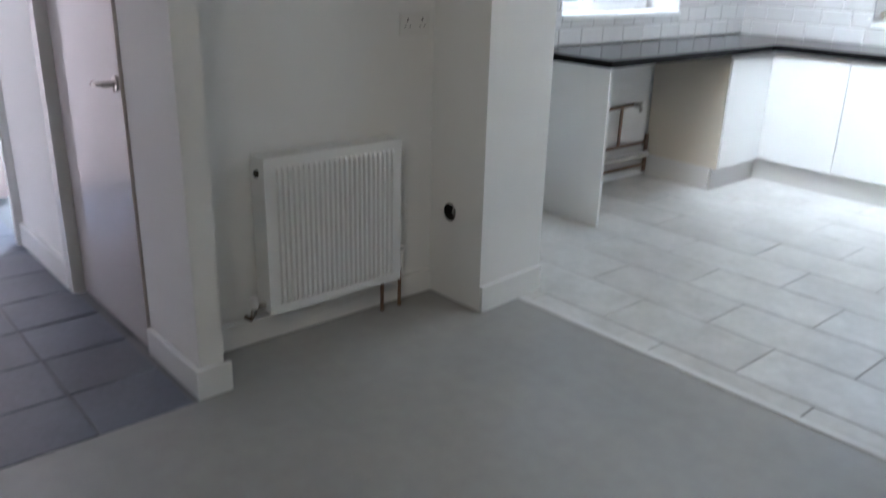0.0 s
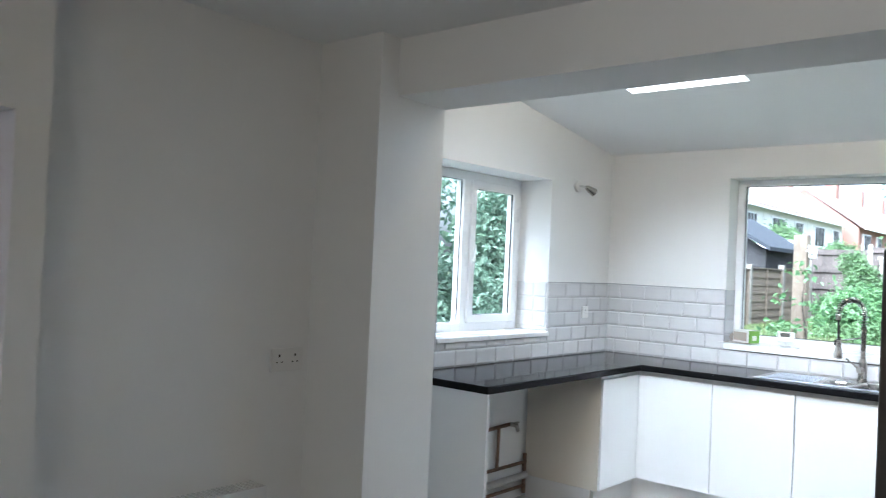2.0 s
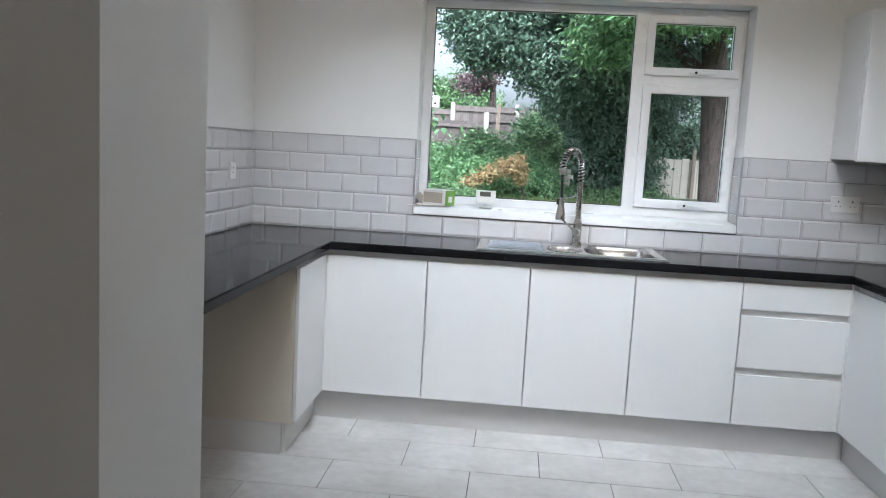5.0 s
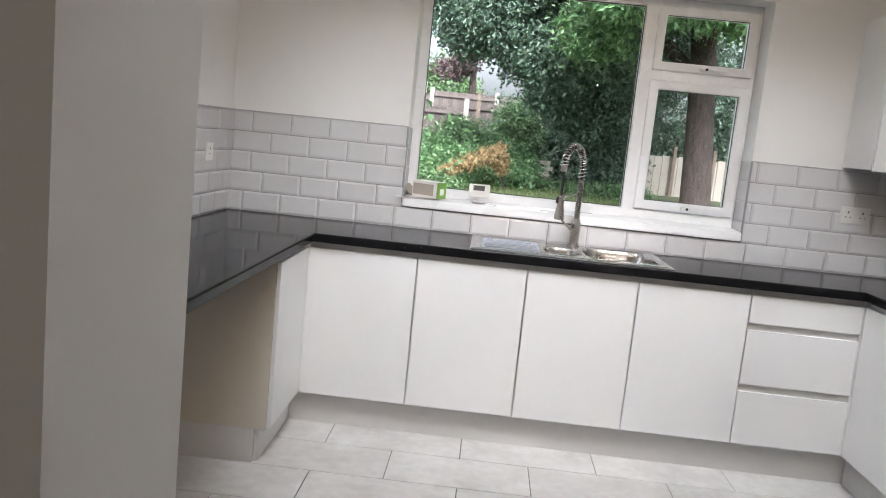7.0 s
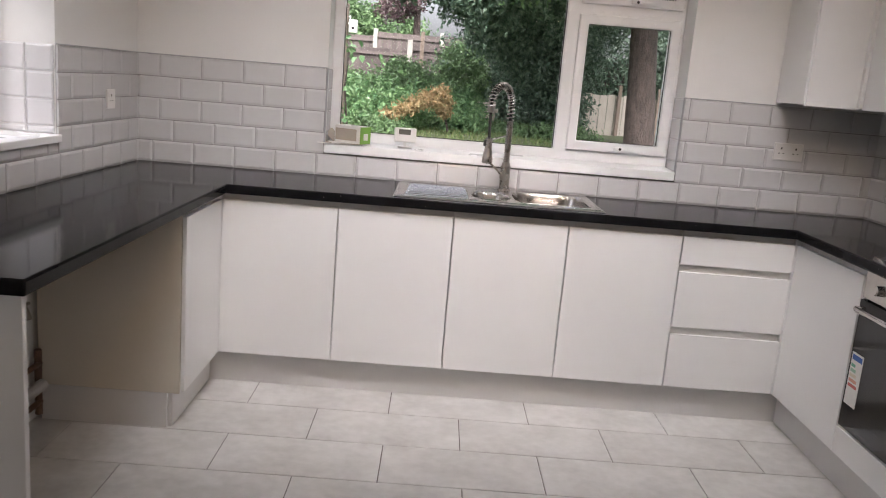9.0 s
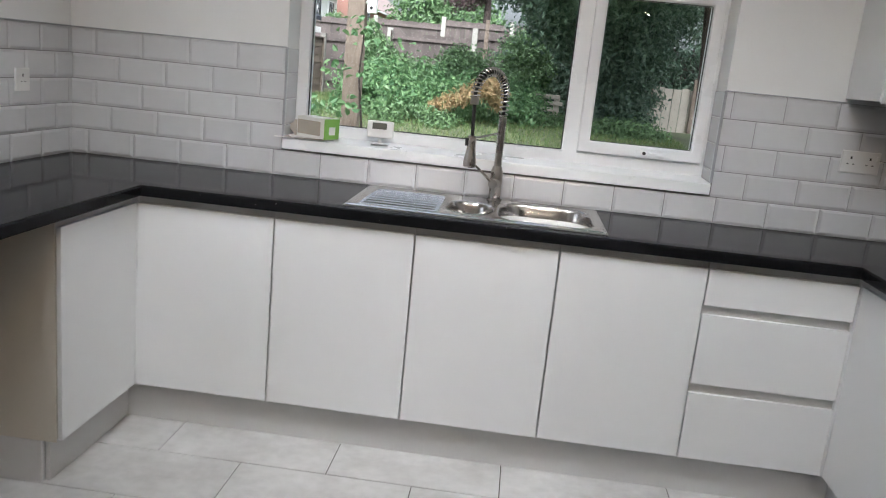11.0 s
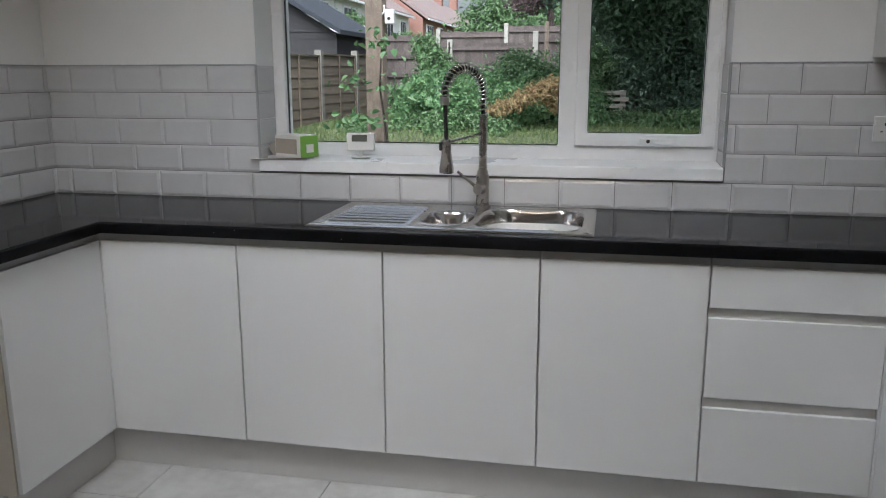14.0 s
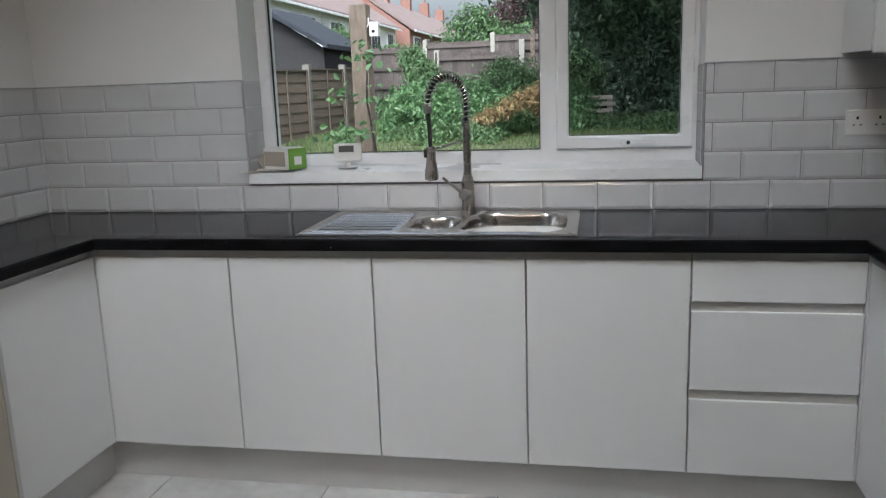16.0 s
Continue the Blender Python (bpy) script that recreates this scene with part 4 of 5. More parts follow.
def leaves(name, blobs, count, size, material, parent=None, rng_seed=1, long=1.7, droop=0.3, shell=0.55, broad=False):
    """A mass of small folded leaves spread through ellipsoids (x, y, z, rx, ry, rz), denser towards their skin."""
    r = np.random.default_rng(rng_seed)
    b = np.array(blobs, float)
    vol = (b[:, 3] * b[:, 4] * b[:, 5]) ** 0.75
    sprigs = max(count // 9, 1)
    who = r.choice(len(b), sprigs, p=vol / vol.sum())
    d = r.normal(size=(sprigs, 3))
    d /= np.linalg.norm(d, axis=1)[:, None]
    rad_ = shell + (1 - shell) * r.random(sprigs) ** 0.6 + 0.12 * r.normal(size=sprigs)
    c = b[who, :3] + d * rad_[:, None] * b[who, 3:]
    which = r.integers(0, sprigs, count)
    spread = r.normal(size=(count, 3)) * np.array((1.0, 1.0, 0.7)) * size * 1.7
    c, d = c[which] + spread, d[which] * 0.6 + spread / (size * 4)
    nrm = d * 0.7 + r.normal(size=(count, 3)) * 0.6 + np.array((0, 0, 0.5))
    nrm /= np.linalg.norm(nrm, axis=1)[:, None]
    t = np.cross(nrm, r.normal(size=(count, 3)))
    t[:, 2] -= droop
    t /= np.linalg.norm(t, axis=1)[:, None]
    s = np.cross(nrm, t)
    k = size * (0.6 + 0.8 * r.random(count))[:, None]
    fold = nrm * k * 0.22
    v = np.stack([c - t * k * long * 0.5, c + s * k * 0.42 + fold, c + t * k * long * 0.5, c - s * k * 0.42 + fold], 1).reshape(-1, 3)
    f = np.arange(count * 4).reshape(-1, 4)
    tris = np.concatenate([f[:, [0, 1, 2]], f[:, [0, 2, 3]]])
    if broad:
        a, b_, w = t * k * long * 0.5, t * k * long * 0.18, s * k * 0.40
        v = np.stack([c - a, c + w - b_ + fold, c + w * 0.85 + b_ + fold, c + a, c - w * 0.85 + b_ + fold, c - w - b_ + fold], 1).reshape(-1, 3)
        f = np.arange(count * 6).reshape(-1, 6)
        tris = np.concatenate([f[:, q] for q in ([0, 1, 2], [0, 2, 3], [0, 3, 4], [0, 4, 5])])
    me = bpy.data.meshes.new(name)
    me.from_pydata(v.tolist(), [], tris.tolist())
    me.materials.append(material)
    ob = new(name, me)
    if parent is not None:
        ob.parent = parent
        ob.matrix_parent_inverse = Matrix.Translation(-parent.location)
    return ob


def blobs(seed, n, lo, hi, rlo, rhi):
    r = random.Random(seed)
    return [tuple(r.uniform(a, b) for a, b in zip(lo, hi)) + tuple(r.uniform(rlo, rhi) for _ in range(3)) for _ in range(n)]


# large tree
g = ground_z(4.2, 7.0)
tree = thing("tree", (4.25, 7.2, g), "large dark green garden tree with a thick brown trunk", "tree")
part("trunk", tube([(4.3, 7.2, g - 0.1), (4.26, 7.2, g + 0.15), (4.2, 7.2, g + 1.0), (4.12, 7.2, g + 2.0), (4.0, 7.3, g + 3.4), (3.9, 7.3, g + 6.0)], [0.27, 0.215, 0.19, 0.175, 0.15, 0.08], sides=20), BARK, tree, "brown furrowed trunk", True)
limbs = (((4.12, 7.2, g + 1.9), (3.3, 7.4, g + 2.7), (2.2, 7.8, g + 3.3), (1.2, 8.0, g + 3.6)), ((4.05, 7.3, g + 2.6), (4.8, 7.6, g + 3.6), (6.0, 7.8, g + 4.4)),
         ((4.0, 7.3, g + 3.2), (3.0, 7.0, g + 4.4), (2.0, 6.8, g + 5.2)), ((4.1, 7.2, g + 2.2), (4.0, 6.2, g + 3.0), (3.6, 5.2, g + 3.4)))
for pts in limbs:
    part("limb", tube(pts, [0.10, 0.075, 0.05, 0.03][:len(pts)], sides=8), BARK, tree, "", True)
crown = [(1.5, 8.2, 3.4, 1.0, 1.0, 0.75), (2.1, 8.0, 2.75, 0.75, 0.9, 0.6), (2.3, 7.8, 4.2, 1.3, 1.2, 1.0), (3.2, 8.2, 3.2, 1.1, 1.2, 0.9), (3.6, 7.0, 4.6, 1.6, 1.5, 1.2), (4.8, 7.6, 4.4, 1.5, 1.4, 1.1),
         (3.2, 6.0, 3.9, 1.1, 1.0, 0.55), (1.1, 8.3, 4.3, 0.9, 0.9, 0.9), (0.8, 8.3, 3.15, 0.55, 0.6, 0.5), (0.5, 8.4, 3.75, 0.5, 0.6, 0.6), (1.7, 8.2, 2.75, 0.45, 0.6, 0.4), (2.6, 8.6, 5.4, 1.8, 1.5, 1.2), (4.6, 7.4, 6.0, 1.8, 1.6, 1.3), (5.9, 7.8, 4.6, 1.2, 1.2, 0.9), (0.95, 8.6, 3.1, 0.6, 0.7, 0.5), (2.3, 9.0, 2.3, 0.5, 0.6, 0.5), (2.6, 9.2, 2.3, 0.5, 0.7, 0.7), (3.1, 9.4, 2.2, 0.8, 0.7, 0.9)]
leaves("crown", crown, 190000, 0.048, LEAF_TREE, tree, 3)
leaves("crown_tips", [(3.0, 5.6, 3.25, 0.9, 0.6, 0.30), (3.9, 5.9, 3.2, 0.7, 0.6, 0.25), (2.5, 6.6, 2.9, 0.5, 0.5, 0.35), (4.6, 6.0, 3.2, 0.6, 0.5, 0.25)], 6500, 0.05, LEAF_BRIGHT, tree, 4, 2.2)
purple = thing("purple_tree", (0.6, 19.5, 0.8), "purple-leaved tree beyond the back fence", "tree")
part("trunk", tube([(0.6, 19.5, 0.7), (0.65, 19.5, 2.5), (0.6, 19.5, 4.5)], [0.14, 0.11, 0.05]), BARK, purple, "", True)
leaves("crown", [(0.0, 19.5, 3.3, 0.5, 0.6, 0.30), (0.4, 19.4, 3.6, 0.4, 0.6, 0.35), (0.6, 19.4, 4.2, 0.4, 0.5, 0.4)], 3000, 0.06, LEAF_RED, purple, 5)

# dark shrubs under the tree
sh = thing("dark_shrub", (3.4, 10.0, 0.6), "dense dark evergreen shrub under the tree", "shrub")
part("stems", tube([(3.4, 10.0, 0.5), (3.3, 10.0, 1.4), (3.1, 9.9, 2.2)], [0.06, 0.045, 0.02], sides=8), BARK, sh, "", True)
leaves("foliage", [(3.4, 9.6, 1.3, 0.45, 0.6, 0.75), (3.5, 9.8, 1.2, 0.45, 0.5, 0.7), (3.3, 9.8, 2.1, 0.8, 0.7, 0.8), (3.0, 9.5, 1.9, 0.35, 0.5, 0.4), (3.4, 10.4, 2.8, 1.3, 0.7, 0.75)], 42000, 0.042, LEAF_DARK, sh, 6)
hd_ = thing("boundary_hedge", (5.0, 13.6, 0.7), "tall dark hedge along the far garden corner", "hedge")
part("stems", tube([(4.0, 13.6, 0.6), (4.0, 13.6, 2.0)], 0.07, sides=8), BARK, hd_, "", True)
leaves("foliage", blobs(7, 34, (1.9, 13.0, 1.0), (8.5, 13.9, 3.7), 0.5, 1.0), 52000, 0.055, LEAF_DARK, hd_, 8)

# ivy and bushes before the back fence
bsh = thing("ivy_bush", (0.6, 11.6, 0.65), "bright green ivy-covered bush before the back fence", "shrub")
part("stems", tube([(0.6, 11.6, 0.55), (0.62, 11.6, 1.5)], [0.05, 0.02], sides=8), BARK, bsh, "", True)
leaves("foliage", [(0.8, 11.2, 1.28, 0.55, 0.6, 0.46), (0.2, 11.4, 1.0, 0.8, 0.6, 0.42), (1.25, 11.4, 1.0, 0.5, 0.5, 0.42)], 22000, 0.042, LEAF_MID, bsh, 9)
b2 = thing("bramble", (-0.6, 9.6, 0.6), "tangled bright green bramble across the garden", "shrub")
part("stems", tube([(-0.6, 9.6, 0.5), (-0.5, 9.5, 1.1)], [0.03, 0.012], sides=8), BARK, b2, "", True)
leaves("foliage", blobs(11, 30, (-0.75, 8.45, 0.76), (1.9, 10.0, 1.08), 0.22, 0.46), 34000, 0.04, LEAF_BRIGHT, b2, 12)
leaves("low_growth", blobs(51, 20, (-1.2, 7.4, 0.50), (0.9, 8.5, 0.66), 0.14, 0.26), 8000, 0.034, LEAF_MID, b2, 52)
b3 = thing("climbing_shrub", (-0.75, 12.6, 0.65), "leafy climber rising over the dark fence", "shrub")
part("stems", tube([(-0.75, 12.6, 0.55), (-0.8, 12.7, 2.0)], [0.04, 0.015], sides=8), BARK, b3, "", True)
leaves("foliage", [(-1.05, 12.6, 1.55, 0.30, 0.35, 0.38), (-0.6, 12.4, 1.2, 0.5, 0.45, 0.32), (-1.3, 12.8, 1.95, 0.2, 0.25, 0.2)], 7000, 0.042, LEAF_MID, b3, 13)
b4 = thing("low_shrub", (1.7, 10.6, 0.65), "mid-green shrub beside the pallet stack", "shrub")
part("stems", tube([(1.7, 10.6, 0.55), (1.7, 10.6, 1.1)], [0.03, 0.012], sides=8), BARK, b4, "", True)
leaves("foliage", [(1.5, 10.9, 1.05, 0.5, 0.4, 0.35), (2.0, 10.0, 0.70, 0.6, 0.3, 0.12), (2.6, 9.4, 0.70, 0.5, 0.3, 0.12), (3.4, 8.8, 0.72, 0.6, 0.3, 0.16), (1.3, 9.4, 0.8, 0.5, 0.4, 0.2), (1.85, 12.6, 1.6, 0.5, 0.4, 0.6)], 24000, 0.038, LEAF_MID, b4, 14)
dr = thing("withered_branch", (1.5, 8.4, 0.62), "withered brown branch leaning on the green bush", "branch")
part("stem", tube([(1.65, 8.5, 0.55), (1.48, 8.25, 1.25), (1.1, 8.12, 1.08), (0.68, 8.03, 0.86)], [0.02, 0.015, 0.01, 0.006], sides=8), BARK, dr, "", True)
leaves("dry_leaves", [(1.45, 8.2, 1.24, 0.11, 0.10, 0.08), (1.52, 8.3, 1.08, 0.09, 0.10, 0.18), (1.30, 8.2, 1.16, 0.15, 0.10, 0.07), (1.12, 8.15, 1.07, 0.15, 0.10, 0.06),
                      (0.93, 8.08, 0.98, 0.15, 0.10, 0.05), (0.74, 8.05, 0.88, 0.13, 0.10, 0.05)], 3600, 0.026, LEAF_DRY, dr, 15, 3.2, 0.6)
r_ = np.random.default_rng(21)
n_ = 42000
px, py = r_.uniform(-2.1, 4.2, n_), r_.uniform(2.5, 12.5, n_)
pz = np.array([ground_z(a, b) for a, b in zip(px, py)])
ang, hgt = r_.uniform(0, 6.28, n_), r_.uniform(0.03, 0.09, n_)
dx, dy = np.cos(ang) * 0.006, np.sin(ang) * 0.006
v_ = np.stack([np.stack([px - dx, py - dy, pz], 1), np.stack([px + dx, py + dy, pz], 1), np.stack([px + r_.normal(0, 0.03, n_), py + r_.normal(0, 0.03, n_), pz + hgt], 1)], 1).reshape(-1, 3)
me = bpy.data.meshes.new("grass")
me.from_pydata(v_.tolist(), [], np.arange(n_ * 3).reshape(-1, 3).tolist())
me.materials.append(GRASS)
tagged(new("grass", me), "rough green lawn grass with dry blades", "grass", "", "stuff")

# timber post with a sapling before it
post = thing("timber_post", (0.62, 2.72, ground_z(0.6, 2.7)), "tall weathered square timber post near the house", "post")
part("shaft", box(0.56, 0.685, 2.66, 2.785, -0.12, 1.965, 0.008), POSTWOOD, post)
part("hook", tube([(0.70, 2.66, 1.86), (0.715, 2.62, 1.86), (0.715, 2.61, 1.82), (0.70, 2.615, 1.80)], 0.005), PLASTIC, post, "white hook", True)
part("junction_box", box(0.70, 0.765, 2.67, 2.73, 1.74, 1.84, 0.006), PLASTIC, post, "small white box")
part("box_hole", tube([(0.732, 2.6695, 1.775), (0.732, 2.667, 1.775)], 0.012), DARK, post)
sap = thing("sapling", (0.78, 2.5, ground_z(0.8, 2.5)), "slender sapling with broad light green leaves", "sapling")
stem = [(0.75, 2.5, -0.1), (0.76, 2.5, 0.9), (0.72, 2.45, 1.3), (0.74, 2.45, 1.62)]
part("stem", tube(stem, [0.012, 0.009, 0.007, 0.004], sides=8), BARK, sap, "", True)
big = [(0.70, 2.42, 1.60, 0.13, 0.10, 0.035), (0.85, 2.40, 1.48, 0.16, 0.10, 0.03), (0.60, 2.40, 1.36, 0.14, 0.10, 0.03), (0.90, 2.45, 1.30, 0.20, 0.14, 0.04), (0.62, 2.38, 1.20, 0.14, 0.1, 0.03), (0.78, 2.40, 1.14, 0.18, 0.12, 0.04),
       (1.0, 2.5, 1.22, 0.20, 0.12, 0.04), (0.56, 2.4, 1.10, 0.12, 0.1, 0.03), (0.74, 2.42, 1.74, 0.07, 0.06, 0.03), (1.02, 2.6, 1.40, 0.14, 0.1, 0.03)]
leaves("leaves", big, 150, 0.042, LEAF_BRIGHT, sap, 17, 1.3, 0.1, 0.2, True)

# fences
def plank(x0, x1, y0, y1, z0, z1, material, parent, name, lean=0.0):
    bm = box(x0, x1, y0, y1, z0, z1)
    if lean:
        for v in bm.verts:
            if v.co.z > (z0 + z1) / 2:
                v.co.x -= lean
    return part(name, bm, material, parent)


lap = thing("lap_fence", (-2.22, 8.0, 0.2), "weathered brown horizontal lap fence with concrete posts", "fence")
for k in range(5):
    y0, y1, top, x = 3.84 + 1.84 * k, 5.56 + 1.84 * k, 1.60 + 0.033 * k, -2.22
    bm = box(x - 0.01, x + 0.05, y0, y1, top, top + 0.02)
    for yy in (y0 + 0.02, (y0 + y1) / 2, y1 - 0.02):
        box(x + 0.030, x + 0.052, yy - 0.02, yy + 0.02, top - 1.65, top, 0, bm)
    panel = part("panel", bm, LAPWOOD, lap)
    for j in range(11):
        z1 = top - 0.005 - j * 0.15
        plank(x + 0.006, x + 0.026, y0, y1, z1 - 0.165, z1, LAPWOOD, panel, "slat", 0.014)
for k in range(6):
    y0 = 3.78 + 1.84 * k
    part("post", box(-2.26, -2.15, y0 - 0.055, y0 + 0.055, -0.2, 1.67 + 0.033 * k, 0.006), GREYPOST, lap, "grey concrete post")


def board_fence(y, posts, base, drop, label):
    f_ = thing("board_fence", (posts[2][0], y, base), label, "fence", "boarded fences behind the garden")
    for k, (x, top) in enumerate(posts):
        part("post", box(x - 0.055, x + 0.055, y - 0.06, y + 0.06, base - 0.25, top, 0.008), CONCRETE, f_, "pale concrete post")
        x0, x1, z1 = x + 0.06, x + 1.77, top - drop
        bm = bmesh.new()
        for z in (base + 0.25, (base + z1) / 2 + 0.1, z1 - 0.12):
            box(x0, x1, y - 0.055, y - 0.019, z - 0.035, z + 0.035, 0, bm)
        panel = part("panel", bm, DARKWOOD, f_)
        for j in range(13):
            w = (x1 - x0) / 13
            plank(x0 + j * w + 0.002, x0 + (j + 1) * w - 0.002, y - 0.012 - 0.006 * (j % 2), y, base, z1 - 0.015 * ((j * 7) % 3) / 2, DARKWOOD, panel, "board")


board_fence(14.5, ((-4.79, 1.85), (-2.96, 1.95), (-1.13, 2.12), (0.70, 2.27), (2.53, 2.32), (4.36, 2.32)), 0.65, 0.07, "grey-brown boarded garden fence overgrown at its foot")
board_fence(18.5, ((-5.82, 2.45), (-4.02, 2.48), (-2.22, 2.56), (-0.42, 2.68), (1.38, 2.70), (3.2, 2.7)), 0.75, 0.07, "dark boarded fence behind the garden fence")
tagged(part("garden_post", box(0.95, 1.03, 13.7, 13.77, 0.5, 2.42, 0.006), POSTWOOD), "slim brown wooden post standing before the back fence", "post")
pf = thing("low_fence", (5.2, 11.6, 0.5), "pale boarded fence behind the tree trunk", "fence")
for k in range(5):
    x0 = 3.75 + k * 0.75
    bay = part("stake", box(x0 + 0.33, x0 + 0.39, 11.52, 11.58, 0.4, 1.62, 0.004), POSTWOOD, pf)
    for j in range(5):
        plank(x0 + j * 0.15 + 0.004, x0 + j * 0.15 + 0.144, 11.6, 11.618, 0.4, 1.42 + 0.02 * (j % 2), PALLETWOOD, bay, "board")

pal = thing("pallet_stack", (2.2, 11.9, 0.68), "stack of pale weathered pallet boards by the shrubs", "pallet")
for k in range(4):
    z = 0.69 + 0.115 * k
    part("board", box(1.55 + 0.03 * (k % 2), 2.60 - 0.05 * (k % 2), 11.8, 11.83, z, z + 0.07, 0.003), PALLETWOOD, pal)
for x in (1.6, 2.05, 2.5):
    part("block", box(x - 0.045, x + 0.045, 11.831, 12.3, 0.58, 1.10, 0.003), PALLETWOOD, pal)

# sheds over the side fence
sd = thing("garden_shed", (-3.5, 12.0, 0.5), "dark stained neighbour's shed with felt roof", "shed")
for k in range(13):
    part("weatherboard", box(-4.7, -2.52 + 0.004 * (k % 2), 11.1, 11.13, 0.5 + 0.125 * k, 0.63 + 0.125 * k), SHEDWOOD, sd)
part("body", box(-4.7, -2.54, 11.14, 13.2, 0.5, 2.12), SHEDWOOD, sd)
bm = bmesh.new()
q = [bm.verts.new(p) for y in (10.9, 13.4) for p in ((-4.85, y, 2.08), (-3.62, y, 2.80), (-2.38, y, 2.08), (-2.38, y, 2.16), (-3.62, y, 2.88), (-4.85, y, 2.16))]
bm.faces.new(q[:6])
bm.faces.new(q[6:][::-1])
for k in range(6):
    bm.faces.new((q[k], q[(k + 1) % 6], q[6 + (k + 1) % 6], q[6 + k]))
part("roof", bm, FELT, sd, "dark felt roof")
bm = bmesh.new()
q = [bm.verts.new(p) for p in ((-4.7, 11.1, 2.12), (-3.62, 11.1, 2.76), (-2.54, 11.1, 2.12), (-4.7, 11.14, 2.12), (-3.62, 11.14, 2.76), (-2.54, 11.14, 2.12))]
for a in ((0, 1, 2), (5, 4, 3), (0, 1, 4, 3), (1, 2, 5, 4), (0, 2, 5, 3)):
    bm.faces.new([q[i] for i in a])
part("gable", bm, SHEDWOOD, sd)
s2 = thing("outbuilding", (-3.85, 16.3, 0.6), "low outbuilding with a pale sheet roof", "shed")
part("wall", box(-4.45, -3.25, 15.6, 16.8, 0.4, 2.06), RENDER, s2)
bm = bmesh.new()
q = [bm.verts.new(p) for p in ((-4.6, 15.4, 2.07), (-3.1, 15.4, 2.07), (-3.4, 17.0, 2.52), (-4.6, 17.0, 2.52), (-4.6, 15.4, 2.13), (-3.1, 15.4, 2.13), (-3.4, 17.0, 2.58), (-4.6, 17.0, 2.58))]
for a in ((0, 1, 2, 3), (4, 5, 6, 7), (0, 1, 5, 4), (1, 2, 6, 5), (2, 3, 7, 6), (3, 0, 4, 7)):
    bm.faces.new([q[i] for i in a])
part("roof", bm, SHEETROOF, s2)


ACROSS = pose(0, 0, 0, 0, 0, 90)


def terrace_house(x0, x1, y, depth, base, eave, ridge, wall_mat, label):
    """A house of a row that runs away from the garden, drawn with its front to -y and then turned by a quarter."""
    h = thing("house", (-(y + depth / 2), (x0 + x1) / 2, base), label, "house", "terraced houses beyond the gardens")

    def turned(name, bm, material, parent, note=""):
        bm.transform(ACROSS)
        return part(name, bm, material, parent, note)

    turned("wall", box(x0, x1, y, y + depth, base - 0.5, eave), wall_mat, h)
    bm = bmesh.new()
    q = [bm.verts.new(p) for x in (x0 - 0.02, x1 + 0.02) for p in ((x, y - 0.35, eave - 0.1), (x, y + depth / 2, ridge), (x, y + depth + 0.35, eave - 0.1), (x, y + depth + 0.35, eave + 0.1), (x, y + depth / 2, ridge + 0.2), (x, y - 0.35, eave + 0.1))]
    bm.faces.new(q[:6])
    bm.faces.new(q[6:][::-1])
    for k in range(6):
        bm.faces.new((q[k], q[(k + 1) % 6], q[6 + (k + 1) % 6], q[6 + k]))
    rf = turned("roof", bm, ROOF, h)
    turned("gutter", box(x0, x1, y - 0.46, y - 0.36, eave - 0.12, eave, 0.02), UPVC, rf, "white gutter")
    bm = bmesh.new()
    q = [bm.verts.new(p) for x in (x0 + 0.01, x1 - 0.01) for p in ((x, y + 0.01, eave), (x, y + depth / 2, ridge - 0.02), (x, y + depth - 0.01, eave))]
    for a in ((0, 1, 2), (5, 4, 3), (0, 1, 4, 3), (1, 2, 5, 4), (0, 2, 5, 3)):
        bm.faces.new([q[i] for i in a])
    turned("gable", bm, wall_mat, h)
    ch = turned("chimney", box(x1 - 0.9, x1 - 0.1, y + depth / 2 - 0.4, y + depth / 2 + 0.4, ridge - 0.6, ridge + 1.2, 0.02), BRICK, rf)
    for k in range(2):
        turned("chimney_pot", tube([(x1 - 0.7 + 0.4 * k, y + depth / 2, ridge + 1.2), (x1 - 0.7 + 0.4 * k, y + depth / 2, ridge + 1.6)], [0.12, 0.10]), ROOF, ch)
    for fx, half in ((0.27, 1.0), (0.75, 0.7)):
        cx = x0 + (x1 - x0) * fx
        for z in (base + 0.8, base + (eave - base) * 0.62):
            w_ = turned("window", box(cx - half, cx + half, y - 0.10, y + 0.02, z, z + 1.25, 0.01), UPVC, h, "white framed window")
            for s_ in range(3):
                a = cx - half + 0.07 + s_ * (2 * half - 0.07) / 3
                turned("pane", box(a, a + (2 * half - 0.07) / 3 - 0.07, y - 0.108, y - 0.101, z + 0.08, z + 1.17), OVENGLASS, w_)


